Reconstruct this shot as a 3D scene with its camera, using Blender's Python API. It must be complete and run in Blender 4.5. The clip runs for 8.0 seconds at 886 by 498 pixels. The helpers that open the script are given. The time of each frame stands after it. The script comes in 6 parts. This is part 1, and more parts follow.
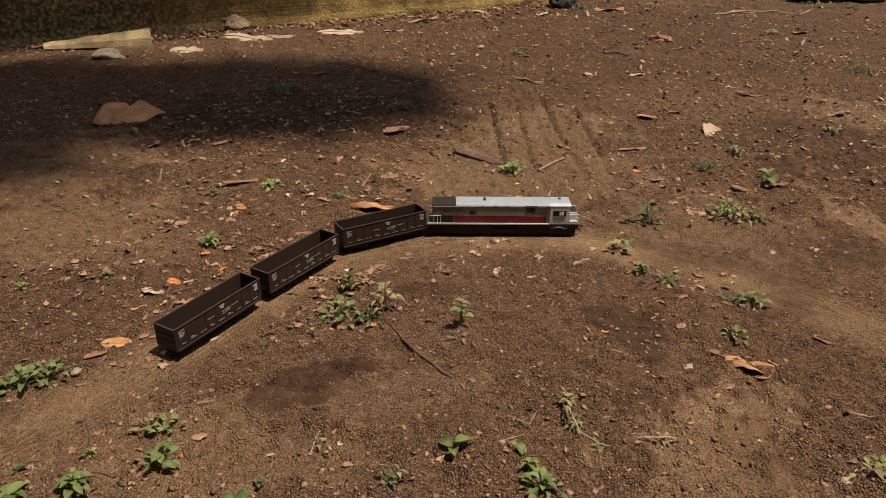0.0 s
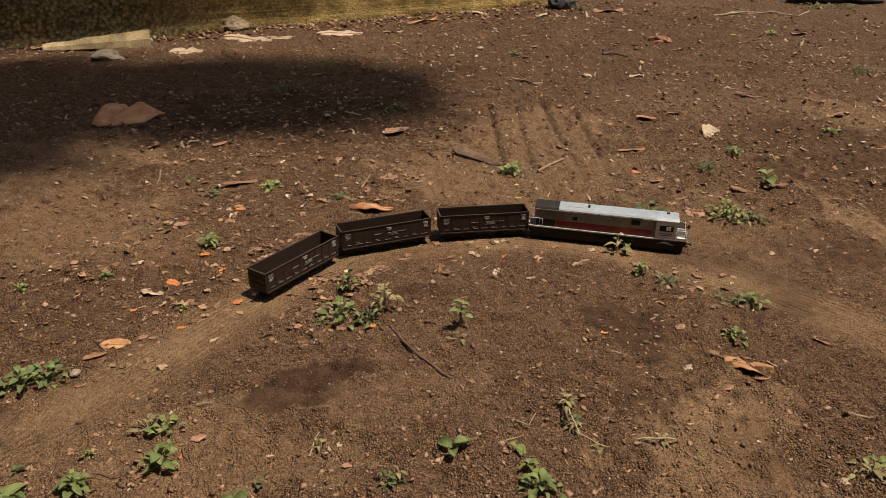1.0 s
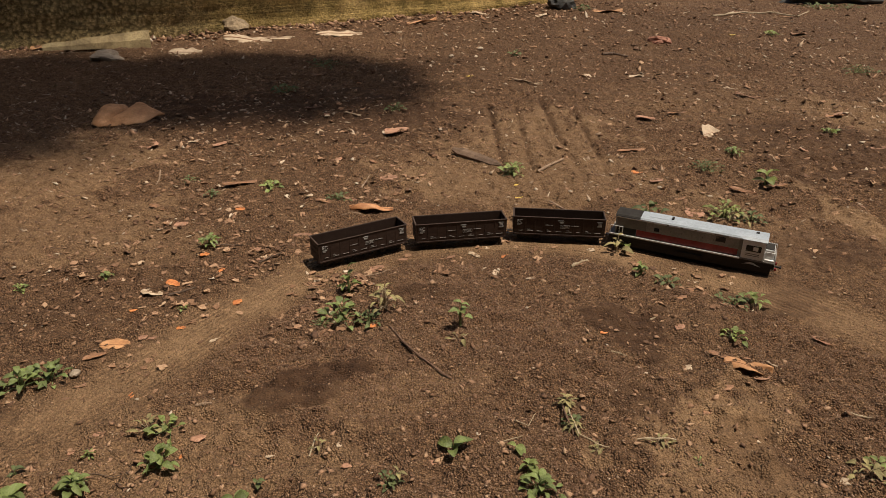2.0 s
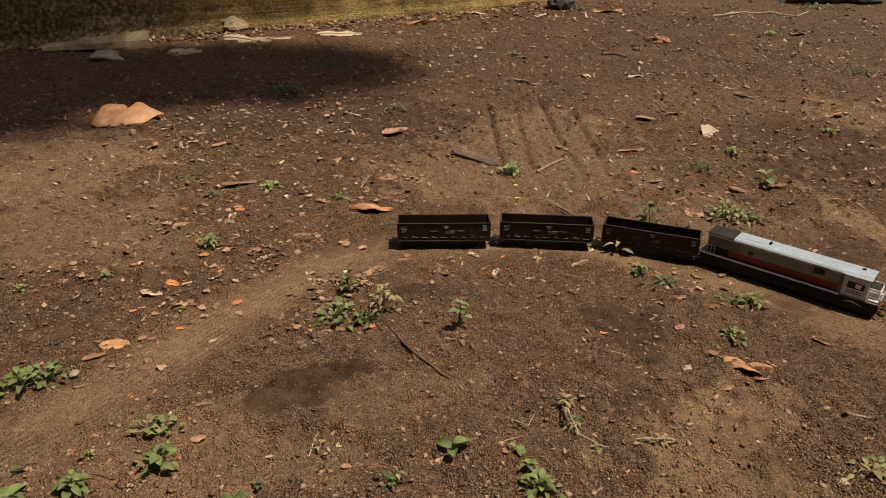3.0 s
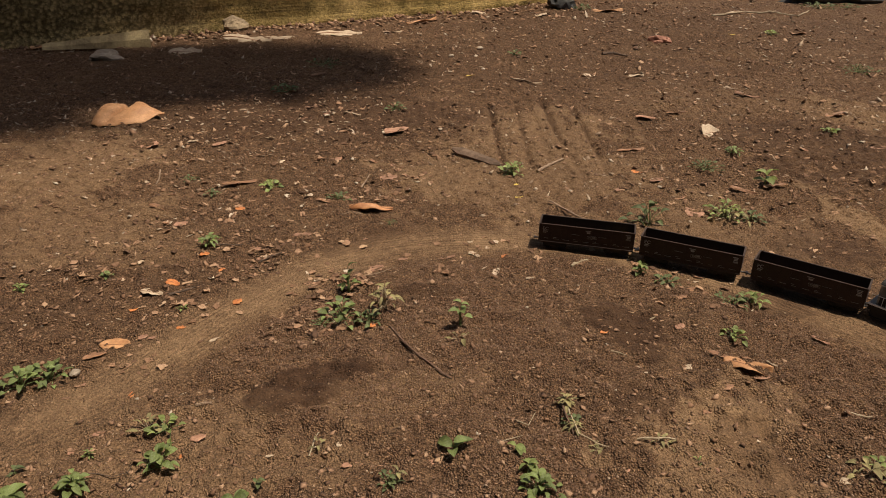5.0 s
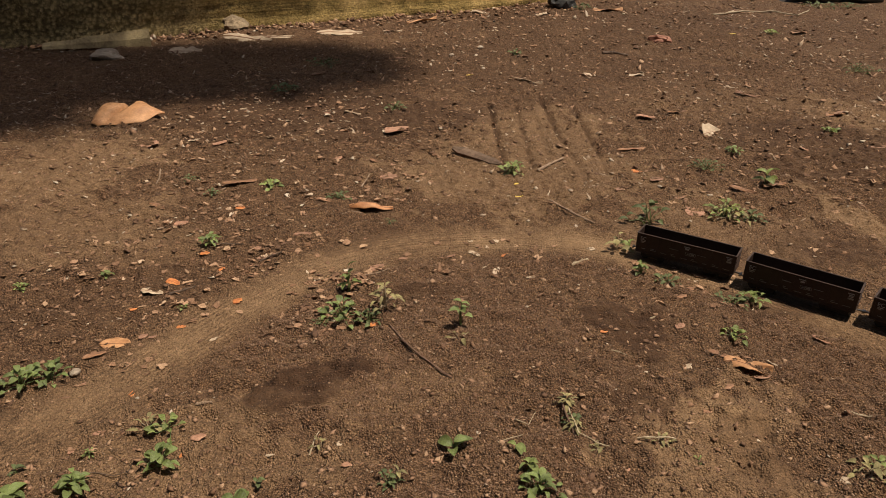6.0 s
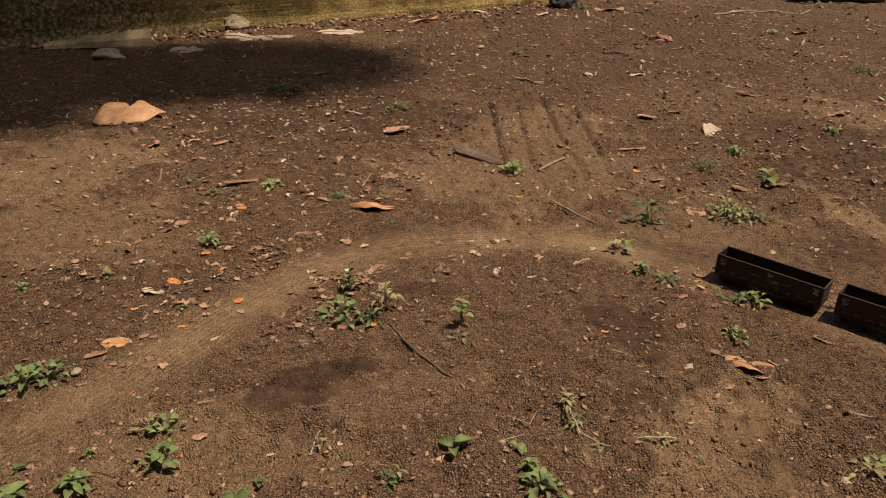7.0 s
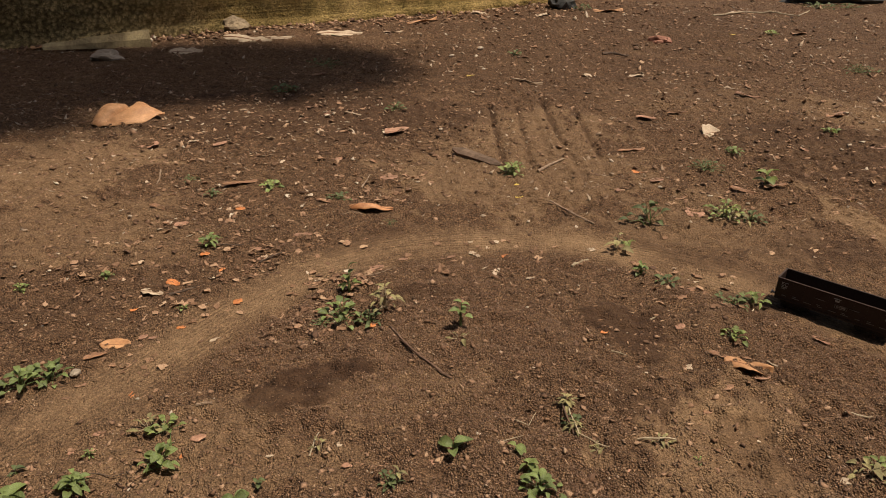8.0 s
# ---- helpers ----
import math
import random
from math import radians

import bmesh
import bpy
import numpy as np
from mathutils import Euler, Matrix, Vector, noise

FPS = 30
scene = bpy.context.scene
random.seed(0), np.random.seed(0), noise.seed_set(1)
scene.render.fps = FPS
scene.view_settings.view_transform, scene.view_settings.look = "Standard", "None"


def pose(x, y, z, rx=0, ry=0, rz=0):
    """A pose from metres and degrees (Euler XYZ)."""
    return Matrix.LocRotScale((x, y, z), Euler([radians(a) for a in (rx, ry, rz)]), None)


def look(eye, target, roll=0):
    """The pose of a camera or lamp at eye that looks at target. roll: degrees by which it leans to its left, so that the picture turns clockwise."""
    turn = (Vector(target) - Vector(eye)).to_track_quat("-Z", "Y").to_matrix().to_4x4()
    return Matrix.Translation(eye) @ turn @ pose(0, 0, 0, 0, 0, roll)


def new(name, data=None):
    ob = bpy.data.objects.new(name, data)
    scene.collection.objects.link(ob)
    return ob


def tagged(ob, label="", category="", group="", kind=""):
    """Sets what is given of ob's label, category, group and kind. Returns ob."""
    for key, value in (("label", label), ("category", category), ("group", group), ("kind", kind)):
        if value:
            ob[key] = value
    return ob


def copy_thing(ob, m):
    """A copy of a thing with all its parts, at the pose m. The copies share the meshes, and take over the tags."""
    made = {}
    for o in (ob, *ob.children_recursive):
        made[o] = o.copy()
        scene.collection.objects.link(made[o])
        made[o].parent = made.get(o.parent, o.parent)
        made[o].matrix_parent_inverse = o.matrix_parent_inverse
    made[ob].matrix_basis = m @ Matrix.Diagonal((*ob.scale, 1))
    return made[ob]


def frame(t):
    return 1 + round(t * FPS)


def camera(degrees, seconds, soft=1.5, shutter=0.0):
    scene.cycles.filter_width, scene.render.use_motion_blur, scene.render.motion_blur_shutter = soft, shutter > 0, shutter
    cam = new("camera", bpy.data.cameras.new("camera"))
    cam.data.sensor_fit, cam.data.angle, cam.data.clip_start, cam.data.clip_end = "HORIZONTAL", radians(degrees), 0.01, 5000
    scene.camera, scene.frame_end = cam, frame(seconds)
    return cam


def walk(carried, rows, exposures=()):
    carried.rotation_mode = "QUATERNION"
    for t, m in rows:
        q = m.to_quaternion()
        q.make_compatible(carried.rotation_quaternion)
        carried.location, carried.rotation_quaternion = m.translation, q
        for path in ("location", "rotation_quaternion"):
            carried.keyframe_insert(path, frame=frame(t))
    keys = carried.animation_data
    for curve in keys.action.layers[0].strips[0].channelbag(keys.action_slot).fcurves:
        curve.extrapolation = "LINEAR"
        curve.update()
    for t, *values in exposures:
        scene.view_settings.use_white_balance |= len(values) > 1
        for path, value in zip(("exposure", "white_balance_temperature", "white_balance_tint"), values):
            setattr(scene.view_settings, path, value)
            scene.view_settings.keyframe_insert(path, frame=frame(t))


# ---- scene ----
# ---- camera ----
cam = camera(63.0, 8.0, soft=0.9)
EYE = Vector((0.0, 0.0, 0.5129))
TILT, LEAN = 26.87, 0.6
FOCAL = 1278.8


def aim(dx, dy):
    """The camera's pose with a small sway of the hand, in 1/1278.8 radian."""
    yaw, pitch = dx / FOCAL, dy / FOCAL
    way = Vector((-math.sin(yaw), math.cos(yaw), -math.tan(radians(TILT) - pitch)))
    return look(EYE, EYE + way, LEAN)


walk(cam, [(0.0, aim(1.3, -1.2)), (0.5, aim(1.3, -0.4)), (1.0, aim(0.0, 0.6)), (1.5, aim(-0.2, 0.9)), (3.0, aim(-1.4, 1.3)),
           (3.5, aim(-0.9, 0.8)), (4.0, aim(1.4, -1.2)), (4.5, aim(-0.9, 0.4)), (6.0, aim(-0.4, -0.8)), (6.5, aim(-1.5, -2.2)),
           (7.0, aim(1.5, -1.3)), (7.5, aim(-0.3, 1.0)), (8.0, aim(-0.1, 0.4))])

# ---- light ----
SUN_X, SUN_Y = 0.33, -0.085
SUN_WAY = Vector((SUN_X, SUN_Y, 1.0)).normalized()
world = bpy.data.worlds.new("sky")
scene.world = world
world.use_nodes = True
sky = world.node_tree.nodes.new("ShaderNodeTexSky")
sky.sky_type, sky.sun_disc = "NISHITA", False
sky.sun_elevation, sky.sun_rotation = radians(71.2), radians(104.4)
sky.dust_density, sky.ozone_density = 3.0, 0.3
world.node_tree.nodes["Background"].inputs["Strength"].default_value = 0.066
world.node_tree.links.new(sky.outputs[0], world.node_tree.nodes["Background"].inputs["Color"])
sun = new("sun", bpy.data.lights.new("sun", "SUN"))
sun.data.energy, sun.data.angle, sun.data.color = 5.0, radians(0.7), (1.0, 0.888, 0.75)
sun.matrix_world = look(SUN_WAY * 20, (0, 0, 0))
scene.view_settings.exposure = -0.06

# ---- materials ----


def shader(name, rough=0.8, metal=0.0, specular=0.5):
    """A new node material: its nodes, its links and its principled shader."""
    made = bpy.data.materials.new(name)
    made.use_nodes = True
    nodes, links = made.node_tree.nodes, made.node_tree.links
    bsdf = nodes["Principled BSDF"]
    bsdf.inputs["Roughness"].default_value, bsdf.inputs["Metallic"].default_value = rough, metal
    bsdf.inputs["Specular IOR Level"].default_value = specular
    return made, nodes, links, bsdf


def grain(nodes, links, scale, detail=6.0, rough=0.6, offset=None):
    """A noise in the object's own space; gives its factor."""
    tex, where = nodes.new("ShaderNodeTexNoise"), nodes.new("ShaderNodeTexCoord")
    tex.inputs["Scale"].default_value, tex.inputs["Detail"].default_value, tex.inputs["Roughness"].default_value = scale, detail, rough
    links.new(where.outputs["Object"], tex.inputs["Vector"])
    return tex.outputs["Fac"]


def ramp(nodes, links, fac, stops):
    node = nodes.new("ShaderNodeValToRGB")
    while len(node.color_ramp.elements) < len(stops):
        node.color_ramp.elements.new(0.5)
    for element, (at, colour) in zip(node.color_ramp.elements, stops):
        element.position, element.color = at, (*colour, 1)
    links.new(fac, node.inputs["Fac"])
    return node.outputs["Color"]


def mix(nodes, links, fac, a, b, blend="MIX"):
    node = nodes.new("ShaderNodeMix")
    node.data_type, node.blend_type = "RGBA", blend
    for socket, value in ((node.inputs[0], fac), (node.inputs[6], a), (node.inputs[7], b)):
        if isinstance(value, (int, float)):
            socket.default_value = value
        elif isinstance(value, tuple):
            socket.default_value = (*value, 1)
        else:
            links.new(value, socket)
    return node.outputs[2]


def bumps(nodes, links, bsdf, fac, depth, strength=0.6):
    node = nodes.new("ShaderNodeBump")
    node.inputs["Distance"].default_value, node.inputs["Strength"].default_value = depth, strength
    links.new(fac, node.inputs["Height"])
    links.new(node.outputs["Normal"], bsdf.inputs["Normal"])


def mottled(name, dark, light, scale, rough=0.8, depth=0.0, metal=0.0, specular=0.5, vary=0.0):
    """A surface of two mottled tones, with fine relief; vary: how far whole things differ in brightness."""
    made, nodes, links, bsdf = shader(name, rough, metal, specular)
    fac = grain(nodes, links, scale)
    colour = ramp(nodes, links, fac, ((0.3, dark), (0.7, light)))
    fine = grain(nodes, links, scale * 7, 3)
    colour = mix(nodes, links, 0.35, colour, ramp(nodes, links, fine, ((0.3, (0.25, 0.25, 0.25)), (0.7, (0.75, 0.75, 0.75)))), "OVERLAY")
    if vary:
        info, span = nodes.new("ShaderNodeObjectInfo"), nodes.new("ShaderNodeMapRange")
        span.inputs["To Min"].default_value, span.inputs["To Max"].default_value = 1 - vary, 1 + vary
        links.new(info.outputs["Random"], span.inputs["Value"])
        hsv = nodes.new("ShaderNodeHueSaturation")
        links.new(colour, hsv.inputs["Color"])
        links.new(span.outputs[0], hsv.inputs["Value"])
        colour = hsv.outputs["Color"]
    links.new(colour, bsdf.inputs["Base Color"])
    if depth:
        bumps(nodes, links, bsdf, fine, depth)
    return made


def thin(made, share):
    """Lets a share of the light through a thin leaf."""
    nodes, links = made.node_tree.nodes, made.node_tree.links
    bsdf, out = nodes["Principled BSDF"], nodes["Material Output"]
    glow, both = nodes.new("ShaderNodeBsdfTranslucent"), nodes.new("ShaderNodeMixShader")
    links.new(bsdf.inputs["Base Color"].links[0].from_socket, glow.inputs["Color"])
    both.inputs[0].default_value = share
    links.new(bsdf.outputs[0], both.inputs[1])
    links.new(glow.outputs[0], both.inputs[2])
    links.new(both.outputs[0], out.inputs["Surface"])
    return made


def island_tones(name, stops, rough=0.9):
    """Loose bits: each joined piece takes a tone of its own."""
    made, nodes, links, bsdf = shader(name, rough, 0, 0.3)
    geo = nodes.new("ShaderNodeNewGeometry")
    colour = ramp(nodes, links, geo.outputs["Random Per Island"], stops)
    fine = grain(nodes, links, 700, 3)
    colour = mix(nodes, links, 0.5, colour, ramp(nodes, links, fine, ((0.3, (0.2, 0.2, 0.2)), (0.7, (0.8, 0.8, 0.8)))), "OVERLAY")
    links.new(colour, bsdf.inputs["Base Color"])
    return made


def soil_material():
    made, nodes, links, bsdf = shader("soil", 0.95, 0, 0.2)
    sand, damp_shade = nodes.new("ShaderNodeAttribute"), nodes.new("ShaderNodeAttribute")
    sand.attribute_name, damp_shade.attribute_name = "sand", "damp_shade"
    big, mid, fine = grain(nodes, links, 5, 8), grain(nodes, links, 60, 8, 0.7), grain(nodes, links, 420, 4, 0.7)
    loose = ramp(nodes, links, mid, ((0.3, (0.112, 0.060, 0.033)), (0.5, (0.192, 0.108, 0.058)), (0.72, (0.295, 0.177, 0.096))))
    packed = ramp(nodes, links, mid, ((0.3, (0.21, 0.130, 0.068)), (0.55, (0.275, 0.173, 0.091)), (0.75, (0.33, 0.212, 0.115))))
    wobble = nodes.new("ShaderNodeMath")
    wobble.operation, wobble.use_clamp = "MULTIPLY_ADD", True
    wobble.inputs[1].default_value, wobble.inputs[2].default_value = 1.3, -0.65
    links.new(big, wobble.inputs[0])
    both = nodes.new("ShaderNodeMath")
    both.operation, both.use_clamp = "ADD", True
    links.new(sand.outputs["Fac"], both.inputs[0])
    links.new(wobble.outputs[0], both.inputs[1])
    colour = mix(nodes, links, both.outputs[0], loose, packed)
    colour = mix(nodes, links, 0.75, colour, ramp(nodes, links, fine, ((0.25, (0.12, 0.12, 0.12)), (0.5, (0.5, 0.5, 0.5)), (0.75, (0.85, 0.85, 0.85)))), "OVERLAY")
    plain = colour
    # single grains: each cell has a rounded top, shade painted in the gaps round it, and a slight tone of its own
    where = nodes.new("ShaderNodeTexCoord")
    relief = []
    for scale, share, gap in ((470, 0.45, 0.75), (250, 0.25, 0.35)):
        cell = nodes.new("ShaderNodeTexVoronoi")
        cell.inputs["Scale"].default_value, cell.inputs["Randomness"].default_value = scale, 1.0
        links.new(where.outputs["Object"], cell.inputs["Vector"])
        tone = nodes.new("ShaderNodeSeparateColor")
        links.new(cell.outputs["Color"], tone.inputs["Color"])
        colour = mix(nodes, links, share, colour, ramp(nodes, links, tone.outputs[0], ((0.0, (0.2, 0.195, 0.19)), (0.5, (0.53, 0.53, 0.53)), (1.0, (0.92, 0.91, 0.89)))), "OVERLAY")
        edge = ramp(nodes, links, cell.outputs["Distance"], ((0.3, (0.62, 0.62, 0.62)), (0.75, (0.25, 0.24, 0.23))))
        colour = mix(nodes, links, gap, colour, edge, "OVERLAY")
        relief.append((cell.outputs["Distance"], (1.0 if scale > 400 else 0.5) / scale))
    # packed and damp earth shows fewer grains than the loose heap
    firm = nodes.new("ShaderNodeMath")
    firm.operation, firm.use_clamp = "MULTIPLY_ADD", True
    firm.inputs[1].default_value = 0.8
    links.new(damp_shade.outputs["Fac"], firm.inputs[0])
    links.new(both.outputs[0], firm.inputs[2])
    shown = nodes.new("ShaderNodeMath")
    shown.operation, shown.use_clamp = "MULTIPLY_ADD", True
    shown.inputs[1].default_value, shown.inputs[2].default_value = -1.25, 1.1
    links.new(firm.outputs[0], shown.inputs[0])
    colour = mix(nodes, links, shown.outputs[0], plain, colour)
    height = None
    for fac, depth in relief:
        node = nodes.new("ShaderNodeMath")
        node.operation, node.inputs[1].default_value = "MULTIPLY_ADD", -1000.0 * depth
        links.new(fac, node.inputs[0])
        if height:
            links.new(height, node.inputs[2])
        height = node.outputs[0]
    flat = nodes.new("ShaderNodeMath")
    flat.operation, flat.inputs[1].default_value, flat.inputs[2].default_value = "MULTIPLY_ADD", -0.85, 1.0
    links.new(firm.outputs[0], flat.inputs[0])
    soft = nodes.new("ShaderNodeMath")
    soft.operation = "MULTIPLY"
    links.new(height, soft.inputs[0])
    links.new(flat.outputs[0], soft.inputs[1])
    # fine grooves that wheels drew along the lane, broken up
    lane, warp, groove = nodes.new("ShaderNodeAttribute"), nodes.new("ShaderNodeMath"), nodes.new("ShaderNodeMath")
    lane.attribute_name = "lane"
    warp.operation, warp.inputs[1].default_value = "MULTIPLY_ADD", 820.0
    links.new(lane.outputs["Fac"], warp.inputs[0])
    links.new(ramp(nodes, links, grain(nodes, links, 22, 4), ((0.2, (0, 0, 0)), (0.8, (1, 1, 1)))), warp.inputs[2])
    groove.operation = "SINE"
    links.new(warp.outputs[0], groove.inputs[0])
    near, drawn, bed = nodes.new("ShaderNodeMapRange"), nodes.new("ShaderNodeMath"), nodes.new("ShaderNodeMath")
    near.inputs["From Min"].default_value, near.inputs["From Max"].default_value = 0.075, 0.03
    links.new(lane.outputs["Fac"], near.inputs["Value"])
    drawn.operation = "MULTIPLY"
    links.new(near.outputs[0], drawn.inputs[0])
    links.new(ramp(nodes, links, grain(nodes, links, 9, 3), ((0.38, (0, 0, 0)), (0.6, (1, 1, 1)))), drawn.inputs[1])
    bed.operation = "MULTIPLY"
    links.new(groove.outputs[0], bed.inputs[0])
    links.new(drawn.outputs[0], bed.inputs[1])
    # groove shade put into the colour too: hollows darker, ridges lighter
    tint = nodes.new("ShaderNodeMath")
    tint.operation, tint.inputs[1].default_value, tint.inputs[2].default_value = "MULTIPLY_ADD", 0.09, 0.5
    links.new(bed.outputs[0], tint.inputs[0])
    colour = mix(nodes, links, 1.0, colour, tint.outputs[0], "OVERLAY")
    total = nodes.new("ShaderNodeMath")
    total.operation, total.inputs[1].default_value = "MULTIPLY_ADD", 0.32
    links.new(bed.outputs[0], total.inputs[0])
    links.new(soft.outputs[0], total.inputs[2])
    # darkens the damp patches and the ruts' painted shade
    colour = mix(nodes, links, damp_shade.outputs["Fac"], colour, (0.20, 0.165, 0.155), "MULTIPLY")
    links.new(colour, bsdf.inputs["Base Color"])
    bumps(nodes, links, bsdf, total.outputs[0], 0.0028, 1.0)
    return made


SOIL = soil_material()
CRUMB = island_tones("crumbs", ((0.0, (0.10, 0.055, 0.030)), (0.5, (0.18, 0.10, 0.055)), (0.85, (0.27, 0.165, 0.095)), (1.0, (0.40, 0.28, 0.18))))
GRAIN = island_tones("soil_grains", ((0.0, (0.155, 0.088, 0.052)), (0.5, (0.225, 0.132, 0.081)), (0.93, (0.295, 0.183, 0.116)), (1.0, (0.40, 0.28, 0.19))))
CHIP = island_tones("litter", ((0.0, (0.11, 0.06, 0.035)), (0.4, (0.22, 0.12, 0.066)), (0.75, (0.35, 0.205, 0.12)), (0.96, (0.44, 0.28, 0.165)), (1.0, (0.60, 0.50, 0.37))))
PALECHIP = island_tones("pale_bits", ((0.0, (0.20, 0.125, 0.075)), (0.6, (0.38, 0.27, 0.175)), (1.0, (0.54, 0.43, 0.31))))
STONE = mottled("stone", (0.27, 0.205, 0.14), (0.46, 0.37, 0.27), 60, 0.85, 0.001, vary=0.15)
TWIGBROWN = mottled("twig_brown", (0.085, 0.045, 0.026), (0.19, 0.11, 0.065), 120, 0.85, 0.001)
BARKTAN = mottled("bark_tan", (0.085, 0.052, 0.032), (0.21, 0.135, 0.085), 60, 0.9, 0.002)
SLAB = mottled("slab_bark", (0.16, 0.11, 0.05), (0.50, 0.38, 0.19), 17, 0.85, 0.005)
BARK = mottled("bark", (0.06, 0.038, 0.025), (0.17, 0.11, 0.07), 90, 0.9, 0.002)
DRYWOOD = mottled("dry_wood", (0.20, 0.125, 0.075), (0.36, 0.25, 0.16), 90, 0.85, 0.001)
STRAW = mottled("straw", (0.30, 0.22, 0.13), (0.50, 0.40, 0.26), 90, 0.8)
CROWNGREEN = mottled("crown_green", (0.10, 0.155, 0.045), (0.22, 0.295, 0.095), 130, 0.6, 0.0004)
GREEN = thin(mottled("leaf_green", (0.14, 0.185, 0.05), (0.285, 0.335, 0.115), 130, 0.36, 0.0006, vary=0.35), 0.3)
DULLGREEN = thin(mottled("leaf_dull", (0.075, 0.095, 0.032), (0.165, 0.185, 0.068), 130, 0.65, 0.0004, vary=0.3), 0.2)
STEM = mottled("stem_green", (0.10, 0.14, 0.04), (0.20, 0.24, 0.09), 120, 0.6)
DRYLEAF = {
    "tan": mottled("dry_leaf_tan", (0.34, 0.155, 0.06), (0.58, 0.31, 0.14), 45, 0.65, 0.0008, vary=0.15),
    "brown": mottled("dry_leaf_brown", (0.16, 0.075, 0.035), (0.36, 0.19, 0.10), 55, 0.65, 0.0008, vary=0.25),
    "pink": mottled("dry_leaf_pink", (0.24, 0.115, 0.065), (0.43, 0.235, 0.14), 60, 0.7, 0.0008, vary=0.2),
    "orange": mottled("dry_leaf_orange", (0.42, 0.12, 0.035), (0.68, 0.27, 0.08), 70, 0.6, 0.0006, vary=0.15),
    "pale": mottled("dry_leaf_pale", (0.34, 0.24, 0.15), (0.56, 0.43, 0.29), 60, 0.7, 0.0006, vary=0.15),
    "rust": mottled("dry_leaf_rust", (0.34, 0.13, 0.045), (0.56, 0.27, 0.11), 50, 0.6, 0.0008),
    "yellow": mottled("dry_leaf_yellow", (0.55, 0.36, 0.05), (0.75, 0.55, 0.12), 70, 0.6, 0.0006),
}


# ---- ground ----


def lattice(x, y, cell, seed):
    """Smooth value noise from 0 to 1 on arrays."""
    u, v = np.asarray(x) / cell, np.asarray(y) / cell
    i, j = np.floor(u).astype(np.int64), np.floor(v).astype(np.int64)
    fu, fv = u - i, v - j
    fu, fv = fu * fu * (3 - 2 * fu), fv * fv * (3 - 2 * fv)

    def corner(a, b):
        n = (a * 374761393 + b * 668265263 + seed * 362437) & 0x7FFFFFFF
        n = ((n ^ (n >> 13)) * 1274126177) & 0x7FFFFFFF
        return ((n ^ (n >> 16)) & 0xFFFF) / 65535.0

    low = corner(i, j) * (1 - fu) + corner(i + 1, j) * fu
    return low * (1 - fv) + (corner(i, j + 1) * (1 - fu) + corner(i + 1, j + 1) * fu) * fv


def off_line(x, y, line):
    """Distance of points from a polyline."""
    best = np.full(np.shape(x), 1e9)
    for (ax, ay), (bx, by) in zip(line, line[1:]):
        dx, dy = bx - ax, by - ay
        k = np.clip(((x - ax) * dx + (y - ay) * dy) / (dx * dx + dy * dy), 0, 1)
        best = np.minimum(best, np.hypot(x - ax - k * dx, y - ay - k * dy))
    return best


def blob(x, y, cx, cy, rx, ry, turn=0.0):
    """A soft patch with a ragged edge, 1 inside and 0 outside."""
    c, s = math.cos(radians(turn)), math.sin(radians(turn))
    u, v = ((x - cx) * c + (y - cy) * s) / rx, (-(x - cx) * s + (y - cy) * c) / ry
    r = np.sqrt(u * u + v * v) + 0.9 * (lattice(x, y, 0.05, 5) - 0.5) + 0.5 * (lattice(x, y, 0.016, 6) - 0.5)
    return np.clip((1.08 - r) / 0.13, 0, 1)


# the worn lane on which the toy train runs
LANE = [(-0.62, 0.30), (-0.46, 0.545), (-0.37, 0.66), (-0.28, 0.82), (-0.19, 0.945), (-0.09, 1.01), (0.0, 1.04), (0.12, 1.05), (0.22, 1.035),
        (0.36, 0.975), (0.47, 0.885), (0.60, 0.74), (0.72, 0.55)]


def smooth(a, lo, hi):
    k = np.clip((a - lo) / (hi - lo), 0, 1)
    return k * k * (3 - 2 * k)


